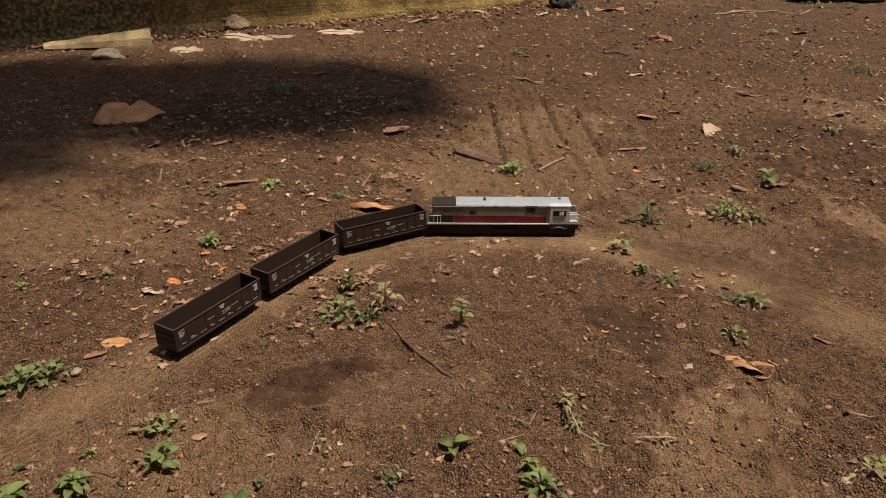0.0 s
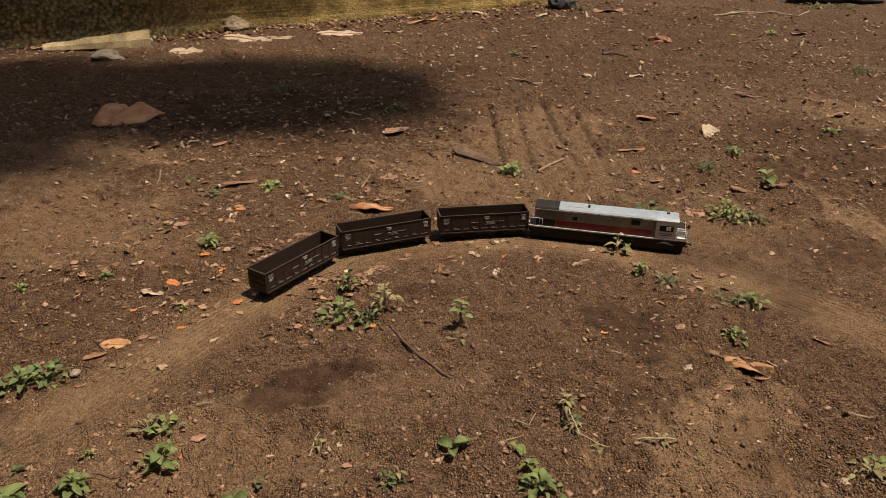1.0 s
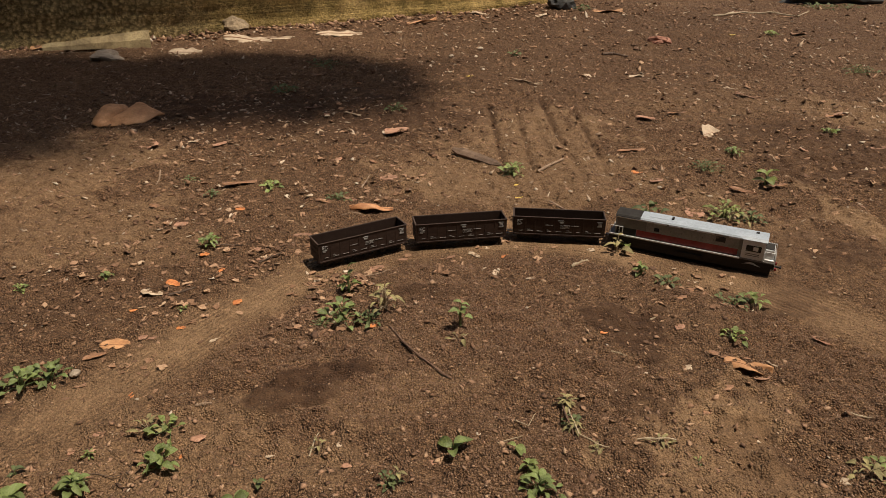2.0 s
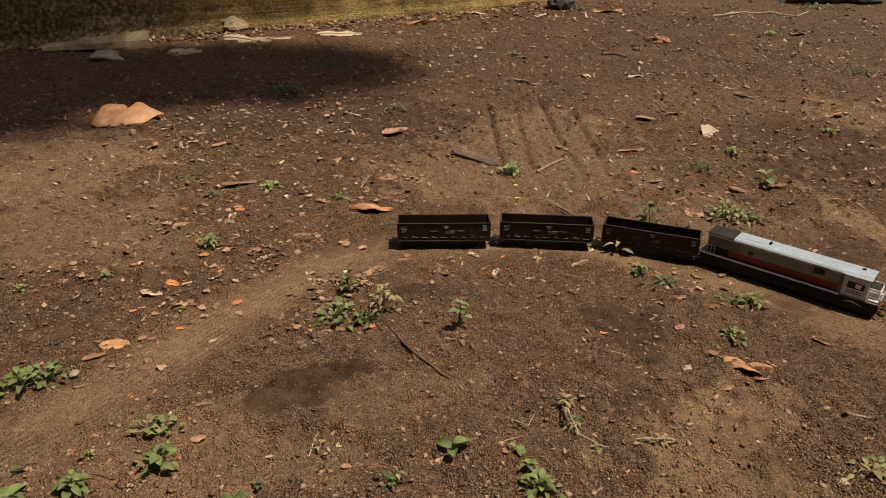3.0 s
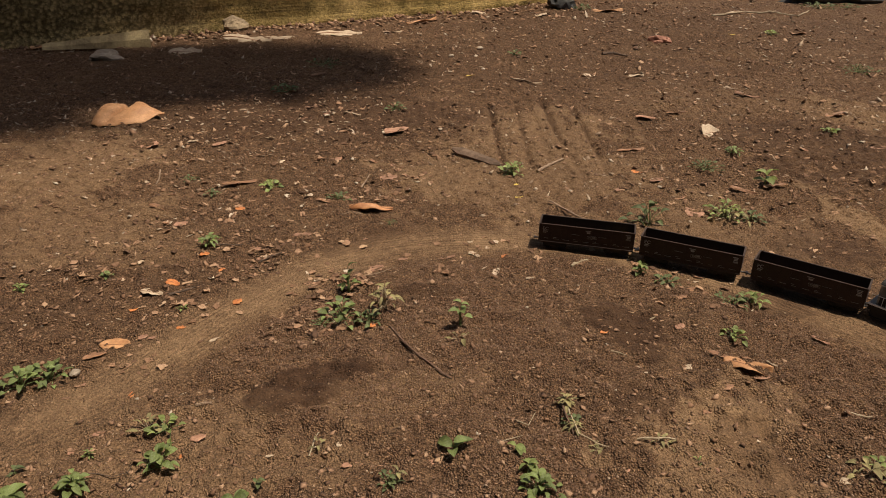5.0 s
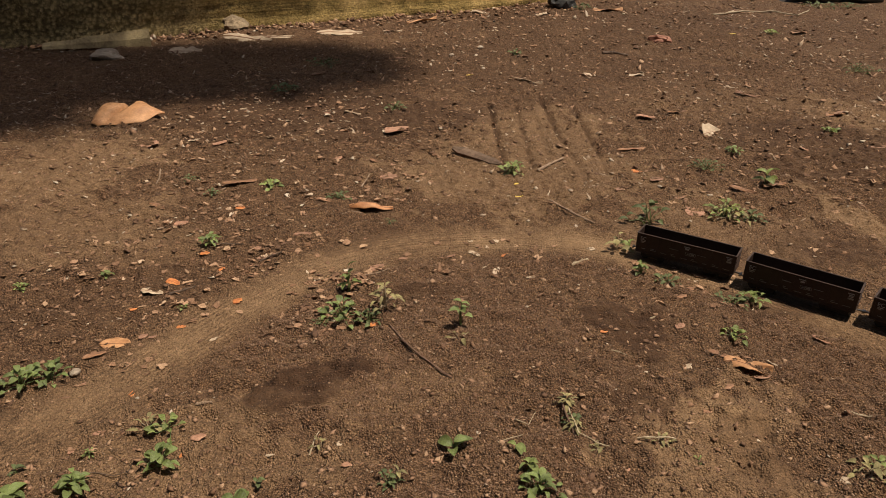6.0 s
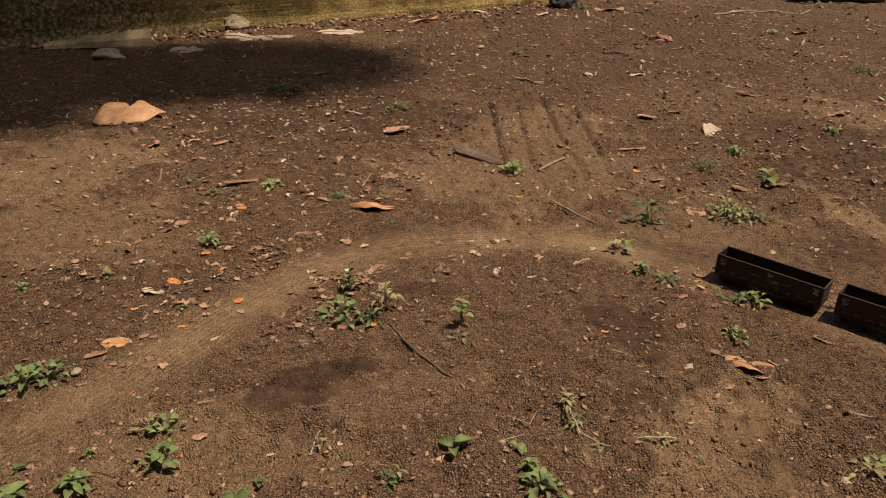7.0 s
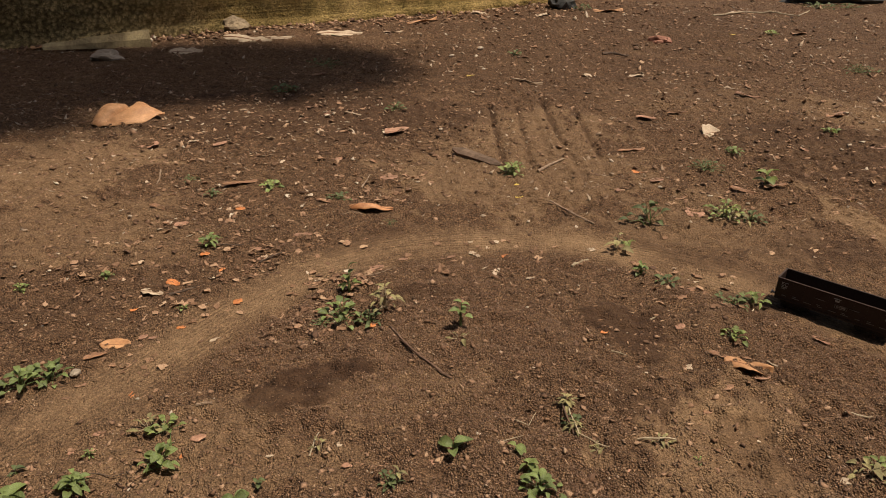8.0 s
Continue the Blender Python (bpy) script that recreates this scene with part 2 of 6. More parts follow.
def heights(x, y):
    """Relief of the bare earth: flat on the lane, crumbly beside it, slow swells further off."""
    lane = off_line(x, y, LANE)
    rough = smooth(lane, 0.022, 0.06)
    far = smooth(np.hypot(x, y - 1), 0.6, 2.5)
    z = rough * 0.006 * (lattice(x, y, 0.09, 1) - 0.45) + far * 0.03 * (lattice(x, y, 0.7, 2) - 0.5)
    z = z + rough * 0.0085 * (lattice(x, y, 0.026, 3) - 0.5)
    clod = lattice(x, y, 0.011, 4)
    z = z + (0.12 + 0.88 * rough) * 0.0085 * (clod - 0.5) * (0.25 + 1.3 * lattice(x, y, 0.2, 9) ** 2)
    z = z + (0.25 + 0.75 * rough) * 0.0045 * (lattice(x, y, 0.0055, 7) - 0.5)
    # the loose heap inside the bend
    z = z + 0.010 * smooth(lane, 0.02, 0.10) * np.clip(1 - np.hypot((x - 0.10) / 0.42, (y - 0.80) / 0.30), 0, 1) ** 0.6
    # lumpy clods where the earth was turned
    for cx, cy, rx, ry in ((-0.24, 0.70, 0.10, 0.07), (0.36, 0.86, 0.09, 0.06), (0.32, 0.565, 0.05, 0.06), (0.44, 0.60, 0.07, 0.05), (0.62, 1.20, 0.12, 0.10), (-0.5, 0.88, 0.12, 0.10), (0.85, 1.5, 0.15, 0.2), (0.5, 0.75, 0.08, 0.06)):
        lump = np.clip(1.2 - np.hypot((x - cx) / rx, (y - cy) / ry), 0, 1)
        z = z + rough * lump * (0.011 * (lattice(x, y, 0.019, 31) - 0.5) + 0.006 * (lattice(x, y, 0.0095, 32) - 0.5))
    # fine ruts along the lane
    z = z - 0.0022 * (1 - smooth(lane, 0.03, 0.075)) * (0.5 + 0.5 * np.sin(lane * 2 * math.pi / 0.0115 + 1.5 * lattice(x, y, 0.08, 40))) * lattice(x, y, 0.05, 41)
    for ax, ay, bx, by, wide, deep in RUTS:
        z = z - deep * np.exp(-(off_line(x, y, [(ax, ay), (bx, by)]) / wide) ** 2)
    return z - 0.0012


# old tyre marks beyond the lane
RUTS = [(0.117, 1.86, 0.123, 1.38, 0.007, 0.013), (0.185, 1.84, 0.179, 1.39, 0.007, 0.009), (0.225, 1.72, 0.222, 1.42, 0.007, 0.004),
        (0.256, 1.90, 0.267, 1.55, 0.007, 0.012), (0.267, 1.55, 0.276, 1.32, 0.009, 0.006), (0.330, 1.86, 0.332, 1.46, 0.007, 0.009), (0.332, 1.46, 0.329, 1.29, 0.008, 0.004)]


def ground_tone(x, y):
    """Where the earth is pale and packed, and where it is dark: damp patches, wide areas, ruts with painted shade."""
    lane = off_line(x, y, LANE)
    sand = 0.62 * (1 - smooth(lane, 0.01, 0.085)) * (0.5 + 0.7 * lattice(x, y, 0.07, 12)) + 0.06
    for cx, cy, rx, ry, turn, k in SANDY:
        sand = np.maximum(sand, k * blob(x, y, cx, cy, rx, ry, turn))
    damp_shade = np.zeros(np.shape(x))
    for cx, cy, rx, ry, turn, k in DARK_EARTH:
        damp_shade = np.maximum(damp_shade, k * blob(x, y, cx, cy, rx, ry, turn))
    # rut beds made darker in colour, in place of shade in the grooves
    for ax, ay, bx, by, wide, deep in RUTS:
        damp_shade = np.maximum(damp_shade, deep * 65 * np.exp(-(off_line(x, y, [(ax, ay), (bx, by)]) / wide) ** 2))
    return np.clip(sand, 0, 1), np.clip(damp_shade, 0, 0.9)


# pale packed earth: place, half sizes, turn, strength
SANDY = [(0.275, 0.563, 0.095, 0.08, 20, 0.52), (0.345, 0.625, 0.075, 0.05, 30, 0.45), (0.225, 1.59, 0.15, 0.22, 0, 0.48),
         (0.78, 1.90, 0.32, 0.17, 0, 0.25), (-0.767, 1.344, 0.17, 0.24, 10, 0.5), (-0.62, 1.10, 0.18, 0.15, 0, 0.42), (-0.45, 1.02, 0.12, 0.06, 20, 0.3), (0.04, 1.28, 0.13, 0.09, 0, 0.45),
         (0.72, 1.10, 0.04, 0.16, 10, 0.6), (-0.05, 0.65, 0.15, 0.035, 12, 0.35), (1.03, 1.80, 0.11, 0.13, 0, 0.5), (0.15, 1.36, 0.26, 0.20, 0, 0.45), (0.45, 1.12, 0.20, 0.12, 0, 0.35), (-0.32, 0.545, 0.20, 0.10, 0, 0.4)]
# dark earth: damp patches close by, and wide darker areas further off
DARK_EARTH = [(-0.153, 0.646, 0.052, 0.036, 10, 0.84), (-0.126, 0.685, 0.05, 0.018, 15, 0.84), (0.242, 0.786, 0.055, 0.055, 0, 0.77),
        (-0.15, 1.02, 0.06, 0.022, 40, 0.5), (-0.105, 1.06, 0.06, 0.018, 30, 0.42), (-0.03, 0.873, 0.06, 0.026, 0, 0.56), (0.224, 0.633, 0.036, 0.036, 0, 0.56),
        (0.321, 0.564, 0.034, 0.055, 0, 0.45), (0.83, 1.55, 0.15, 0.22, 0, 0.56), (0.45, 0.86, 0.06, 0.045, 0, 0.56),
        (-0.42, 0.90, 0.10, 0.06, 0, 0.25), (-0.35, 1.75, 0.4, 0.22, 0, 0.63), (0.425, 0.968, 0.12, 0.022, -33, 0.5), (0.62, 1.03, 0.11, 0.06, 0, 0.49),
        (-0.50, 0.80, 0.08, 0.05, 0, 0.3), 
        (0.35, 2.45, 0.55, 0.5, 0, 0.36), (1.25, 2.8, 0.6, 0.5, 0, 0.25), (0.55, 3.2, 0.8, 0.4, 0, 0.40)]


def spread(start, stop, step, grow_low, grow_high, reach_low, reach_high):
    """Coordinates that are close together between start and stop and wider outside."""
    mid = list(np.arange(start, stop + step / 2, step))
    low, high, a, b = [], [], step, step
    while (low[-1] if low else start) > reach_low:
        a *= grow_low
        low.append((low[-1] if low else start) - a)
    while (high[-1] if high else stop) < reach_high:
        b *= grow_high
        high.append((high[-1] if high else stop) + b)
    return np.array(low[::-1] + mid + high)


def ground():
    xs = spread(-0.95, 1.0, 0.0038, 1.035, 1.035, -60, 60)
    ys = spread(0.46, 1.5, 0.0038, 1.2, 1.019, -40, 90)
    gx, gy = np.meshgrid(xs, ys)
    gz = heights(gx, gy)
    nx, ny = len(xs), len(ys)
    me = bpy.data.meshes.new("ground")
    me.vertices.add(nx * ny)
    me.vertices.foreach_set("co", np.stack([gx, gy, gz], -1).astype(np.float32).ravel())
    at = np.arange(nx * ny).reshape(ny, nx)
    quads = np.stack([at[:-1, :-1], at[:-1, 1:], at[1:, 1:], at[1:, :-1]], -1).reshape(-1, 4)
    me.loops.add(quads.size)
    me.loops.foreach_set("vertex_index", quads.ravel().astype(np.int32))
    me.polygons.add(len(quads))
    me.polygons.foreach_set("loop_start", (np.arange(len(quads)) * 4).astype(np.int32))
    me.update(calc_edges=True)
    me.polygons.foreach_set("use_smooth", np.ones(len(quads), dtype=bool))
    sand, damp_shade = ground_tone(gx, gy)
    for name, values in (("sand", sand), ("damp_shade", damp_shade), ("lane", np.minimum(off_line(gx, gy, LANE), 1.0))):
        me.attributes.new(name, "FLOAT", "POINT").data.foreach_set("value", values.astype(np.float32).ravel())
    me.materials.append(SOIL)
    return tagged(new("ground", me), "bare brown earth with a pale worn lane and damp patches", "ground", kind="structure")


def level(x, y):
    return float(heights(np.array([x]), np.array([y]))[0])


ground()


def scatter(name, rng, x, y, size, flat, material, label, category, curl=0.0, lean=0.3):
    """Many little angular bits lying on the earth, joined in one object; curl lifts the ends of dry flakes."""
    n = len(x)
    base = np.array([(1, 0, 0), (0, 1, 0), (-1, 0, 0), (0, -1, 0), (0, 0, 1), (0, 0, -1)], float)
    faces = np.array([(0, 1, 4), (1, 2, 4), (2, 3, 4), (3, 0, 4), (1, 0, 5), (2, 1, 5), (3, 2, 5), (0, 3, 5)])
    v = base[None] * rng.uniform(0.55, 1.25, (n, 6, 1))
    v = v + rng.normal(0, 0.18, (n, 6, 3))
    v = v * size[:, None, None] * np.stack([np.ones(n), rng.uniform(0.5, 1, n), flat], -1)[:, None]
    a, tilt = rng.uniform(0, 2 * math.pi, n), rng.normal(0, lean, n)
    c, s = np.cos(a)[:, None], np.sin(a)[:, None]
    vz = v[..., 2] + v[..., 0] * np.tan(np.clip(tilt, -0.9, 0.9))[:, None] + curl * rng.uniform(0, 1, (n, 1)) * v[..., 0] ** 2 / size[:, None]
    px, py = v[..., 0] * c - v[..., 1] * s + x[:, None], v[..., 0] * s + v[..., 1] * c + y[:, None]
    pz = vz + (heights(x, y) + size * flat * 0.45)[:, None]
    me = bpy.data.meshes.new(name)
    co = np.stack([px, py, pz], -1).reshape(-1, 3)
    tri = (faces[None] + (np.arange(n) * 6)[:, None, None]).reshape(-1, 3)
    me.vertices.add(len(co))
    me.vertices.foreach_set("co", co.astype(np.float32).ravel())
    me.loops.add(tri.size)
    me.loops.foreach_set("vertex_index", tri.ravel().astype(np.int32))
    me.polygons.add(len(tri))
    me.polygons.foreach_set("loop_start", (np.arange(len(tri)) * 3).astype(np.int32))
    me.update(calc_edges=True)
    me.materials.append(material)
    return tagged(new(name, me), label, category, kind="stuff")


def strewn(rng, n, keep):
    """Places over the yard, more of them close by, thinned by keep(x, y)."""
    y = 0.44 * (9.0 ** rng.uniform(0, 1, n))
    x = rng.uniform(-0.72, 0.72, n) * (y + 0.25)
    k = rng.uniform(0, 1, n) < keep(x, y)
    return x[k], y[k]




def lane_y(x):
    return np.interp(x, [p[0] for p in LANE], [p[1] for p in LANE])


rng = np.random.default_rng(3)
cx, cy = strewn(rng, 120000, lambda x, y: 0.12 + 0.88 * smooth(off_line(x, y, LANE), 0.02, 0.08) * (0.08 + 0.92 * smooth(lattice(x, y, 0.13, 21), 0.3, 0.7)) * (1 - 0.9 * ground_tone(x, y)[1]))
scatter("soil_crumbs", rng, cx, cy, 0.0007 + 0.0014 * rng.uniform(0, 1, len(cx)) ** 6 * (0.7 + 0.6 * cy), rng.uniform(0.5, 0.9, len(cx)), CRUMB,
        "loose dark brown crumbs of earth", "soil crumbs")
# rounded grains of the loose heap inside the bend
cx, cy = rng.uniform(-0.5, 0.62, 165000), rng.uniform(0.44, 1.0, 165000)
tone_sand, tone_dark = ground_tone(cx, cy)
keep = (0.25 + 0.75 * smooth(lattice(cx, cy, 0.11, 61), 0.25, 0.6)) * smooth(lane_y(cx) - cy, 0.045, 0.10) * smooth(off_line(cx, cy, LANE), 0.035, 0.07) * (1 - 0.95 * smooth(tone_dark, 0.25, 0.6)) * (1 - 0.8 * smooth(tone_sand, 0.25, 0.6))
keep = rng.uniform(0, 1, len(cx)) < keep
cx, cy = cx[keep], cy[keep]
scatter("soil_grains", rng, cx, cy, 0.00062 + 0.0007 * rng.uniform(0, 1, len(cx)) ** 2, rng.uniform(0.7, 1.0, len(cx)), GRAIN,
        "rounded grains of loose brown earth", "soil grains")
# clods where the earth was turned
cx, cy = strewn(rng, 16000, lambda x, y: smooth(lattice(x, y, 0.16, 71), 0.48, 0.75) * smooth(off_line(x, y, LANE), 0.035, 0.08) * (1 - 0.8 * ground_tone(x, y)[0]))
scatter("soil_clods", rng, cx, cy, 0.0012 + 0.0017 * rng.uniform(0, 1, len(cx)) ** 3 * (0.6 + 0.6 * cy), rng.uniform(0.5, 0.85, len(cx)), GRAIN,
        "small lumps of turned brown earth", "soil clods")
cx, cy = strewn(rng, 44000, lambda x, y: (0.05 + 0.95 * smooth(off_line(x, y, LANE), 0.03, 0.09)) * np.clip(0.12 + 0.5 * (lattice(x, y, 0.22, 22) - 0.35) + 0.65 * smooth(y, 1.0, 1.7) + 0.3 * smooth(-x, 0.1, 0.4), 0.03, 1))
scatter("leaf_litter", rng, cx, cy, 0.0014 + 0.0052 * rng.uniform(0, 1, len(cx)) ** 2.2 * (0.5 + 0.55 * cy), rng.uniform(0.12, 0.3, len(cx)), CHIP,
        "small broken bits of dry brown leaf", "leaf litter", 0.2, 0.35)
cx, cy = strewn(rng, 17000, lambda x, y: smooth(y, 0.9, 1.8) * (0.3 + 0.7 * smooth(lattice(x, y, 0.35, 51), 0.3, 0.7)) * (1 - 0.7 * blob(x, y, -0.75, 2.2, 0.6, 0.3)) * smooth(off_line(x, y, LANE), 0.03, 0.09))
scatter("pale_litter", rng, cx, cy, 0.002 + 0.0075 * rng.uniform(0, 1, len(cx)) ** 2.3 * (0.4 + 0.35 * cy), rng.uniform(0.08, 0.25, len(cx)), PALECHIP,
        "small pale bits of dead leaf and bark", "leaf litter", 0.2, 0.35)

# ---- building blocks ----


def part(name, bm, material, parent, label="", smoothed=False):
    """Links a bmesh as one mesh object under a thing or a part."""
    me = bpy.data.meshes.new(name)
    bm.to_mesh(me)
    bm.free()
    if smoothed:
        me.shade_smooth()
    me.materials.append(material)
    ob = new(name, me)
    ob.parent = parent
    return tagged(ob, label)


def empty(name, m, label, category, group=""):
    ob = new(name)
    ob.empty_display_size = 0.01
    ob.matrix_world = m
    return tagged(ob, label, category, group)


def block(x0, x1, y0, y1, z0, z1, bevel=0.0, bm=None):
    """A box between those bounds with softened edges."""
    bm = bm or bmesh.new()
    made = bmesh.ops.create_cube(bm, size=1, matrix=Matrix.Translation(((x0 + x1) / 2, (y0 + y1) / 2, (z0 + z1) / 2)) @ Matrix.Diagonal((x1 - x0, y1 - y0, z1 - z0, 1)))
    if bevel:
        edges = list({e for v in made["verts"] for e in v.link_edges})
        bmesh.ops.bevel(bm, geom=edges, offset=bevel, segments=2, affect="EDGES", profile=0.5)
    return bm


def rod(path, radii, sides=7, bm=None, rng=None, rag=0.0):
    """A tube along a line of points with a radius at each, closed at both ends."""
    bm = bm or bmesh.new()
    rings = []
    for i, (at, r) in enumerate(zip(path, radii)):
        at = Vector(at)
        ahead = Vector(path[min(i + 1, len(path) - 1)]) - Vector(path[max(i - 1, 0)])
        side = ahead.cross(Vector((0, 0, 1)))
        side = side.normalized() if side.length > 1e-9 else Vector((1, 0, 0))
        over = side.cross(ahead).normalized()
        ring = []
        for k in range(sides):
            a = 2 * math.pi * k / sides
            rr = r * (1 + (rng.uniform(-rag, rag) if rng else 0))
            ring.append(bm.verts.new(at + rr * (math.cos(a) * side + math.sin(a) * over)))
        rings.append(ring)
    for a, b in zip(rings, rings[1:]):
        for k in range(sides):
            bm.faces.new((a[k], a[(k + 1) % sides], b[(k + 1) % sides], b[k]))
    bm.faces.new(rings[0][::-1])
    bm.faces.new(rings[-1])
    bmesh.ops.recalc_face_normals(bm, faces=bm.faces)
    return bm


def disc(radius, width, bm=None, at=(0, 0, 0), sides=20):
    """A wheel's disc across y, with a flange."""
    bm = bm or bmesh.new()
    rings = []
    for y, r in ((-width / 2, radius * 0.9), (-width * 0.35, radius), (width * 0.25, radius), (width * 0.3, radius * 1.13), (width / 2, radius * 1.13)):
        rings.append([bm.verts.new((at[0] + r * math.cos(2 * math.pi * k / sides), at[1] + y, at[2] + r * math.sin(2 * math.pi * k / sides))) for k in range(sides)])
    for a, b in zip(rings, rings[1:]):
        for k in range(sides):
            bm.faces.new((a[k], a[(k + 1) % sides], b[(k + 1) % sides], b[k]))
    bm.faces.new(rings[0])
    bm.faces.new(rings[-1][::-1])
    bmesh.ops.recalc_face_normals(bm, faces=bm.faces)
    return bm


def words(text, size, m, material, parent):
    """Raised lettering in the built-in font."""
    curve = bpy.data.curves.new("lettering", "FONT")
    curve.body, curve.size, curve.extrude = text, size, 0.0002
    shown = new("lettering", curve)
    bpy.context.view_layer.update()
    me = bpy.data.meshes.new_from_object(shown.evaluated_get(bpy.context.evaluated_depsgraph_get()))
    bpy.data.objects.remove(shown)
    me.materials.clear()
    me.materials.append(material)
    ob = new("lettering", me)
    ob.parent, ob.matrix_basis = parent, m
    return ob


# ---- the toy train ----
CARBROWN = mottled("wagon_brown", (0.030, 0.017, 0.0125), (0.045, 0.027, 0.0195), 120, 0.55, 0.0001, specular=0.3)
# lighter than the wagon body: the rim's highlight put into its colour
RIMGLINT = mottled("rim_glint", (0.040, 0.025, 0.018), (0.080, 0.055, 0.042), 180, 0.55, specular=0.2)
BLACK = mottled("black_plastic", (0.018, 0.016, 0.014), (0.032, 0.028, 0.024), 150, 0.6, 0.0001, specular=0.2)
STEEL = mottled("coupler_steel", (0.10, 0.09, 0.08), (0.22, 0.20, 0.18), 200, 0.4, 0, metal=0.9)
TYRE = mottled("wheel_black", (0.014, 0.012, 0.011), (0.035, 0.031, 0.028), 200, 0.5, 0, specular=0.3)
WHITE = mottled("white_print", (0.68, 0.67, 0.64), (0.80, 0.79, 0.76), 200, 0.5)
PRINT = mottled("wagon_print", (0.28, 0.27, 0.25), (0.44, 0.425, 0.40), 260, 0.5)
FAINT = mottled("worn_print", (0.08, 0.07, 0.06), (0.34, 0.32, 0.29), 260, 0.5)
CREAM = mottled("loco_grey", (0.21, 0.20, 0.175), (0.30, 0.285, 0.255), 60, 0.24, 0.00005)
CABWHITE = mottled("loco_white", (0.60, 0.60, 0.59), (0.70, 0.70, 0.69), 60, 0.38, 0.00005)
ROOFGREY = mottled("loco_roof", (0.29, 0.325, 0.35), (0.37, 0.405, 0.43), 60, 0.4, 0.00005)
RED = mottled("loco_red", (0.18, 0.012, 0.013), (0.25, 0.020, 0.020), 60, 0.26)
DARKROOF = mottled("loco_dark_roof", (0.022, 0.019, 0.016), (0.04, 0.036, 0.031), 80, 0.75, specular=0.15)
BROWNSIDE = mottled("loco_dull_grey", (0.11, 0.10, 0.085), (0.17, 0.155, 0.13), 80, 0.6)
GLASS = mottled("dark_glass", (0.012, 0.013, 0.014), (0.02, 0.02, 0.022), 80, 0.08)

LONG, WIDE, RIM = 0.145, 0.034, 0.0436


def bogie(parent, x, material, axles=(-0.012, 0.012), radius=0.0058, gauge=0.0165):
    """A truck with its side frames, axles and wheels."""
    frame_bm = block(x - 0.018, x + 0.018, -0.0118, -0.0098, 0.0045, 0.0095, 0.0006)
    block(x - 0.018, x + 0.018, 0.0098, 0.0118, 0.0045, 0.0095, 0.0006, frame_bm)
    block(x - 0.004, x + 0.004, -0.0118, 0.0118, 0.0075, 0.0125, 0.0005, frame_bm)
    for a in axles:
        for y in (-0.0125, 0.0125):
            block(x + a - 0.0025, x + a + 0.0025, y - 0.0008, y + 0.0008, 0.004, 0.0085, 0.0004, frame_bm)
    truck = part("bogie", frame_bm, material, parent)
    for a in axles:
        for y in (-gauge / 2, gauge / 2):
            wheel_bm = disc(radius, 0.0028, at=(0, 0, 0))
            if y > 0:
                bmesh.ops.scale(wheel_bm, vec=(1, -1, 1), verts=wheel_bm.verts)
                bmesh.ops.reverse_faces(wheel_bm, faces=wheel_bm.faces)
            wheel = part("wheel", wheel_bm, TYRE, truck, smoothed=False)
            wheel.matrix_basis = pose(x + a, y, radius * 0.98)
        axle = part("axle", rod([(x + a, -gauge / 2, radius), (x + a, gauge / 2, radius)], [0.001, 0.001], 8), TYRE, truck)


def coupler(parent, x, way, material):
    bm = block(x - 0.0045, x + 0.0045, -0.0012, 0.0012, 0.0095, 0.0115, 0.0004)
    block(x + way * 0.0045 - 0.0012, x + way * 0.0045 + 0.0012, -0.0032, 0.0032, 0.009, 0.012, 0.0005, bm)
    part("coupler", bm, material, parent, "grey metal hook coupler" if material is STEEL else "")


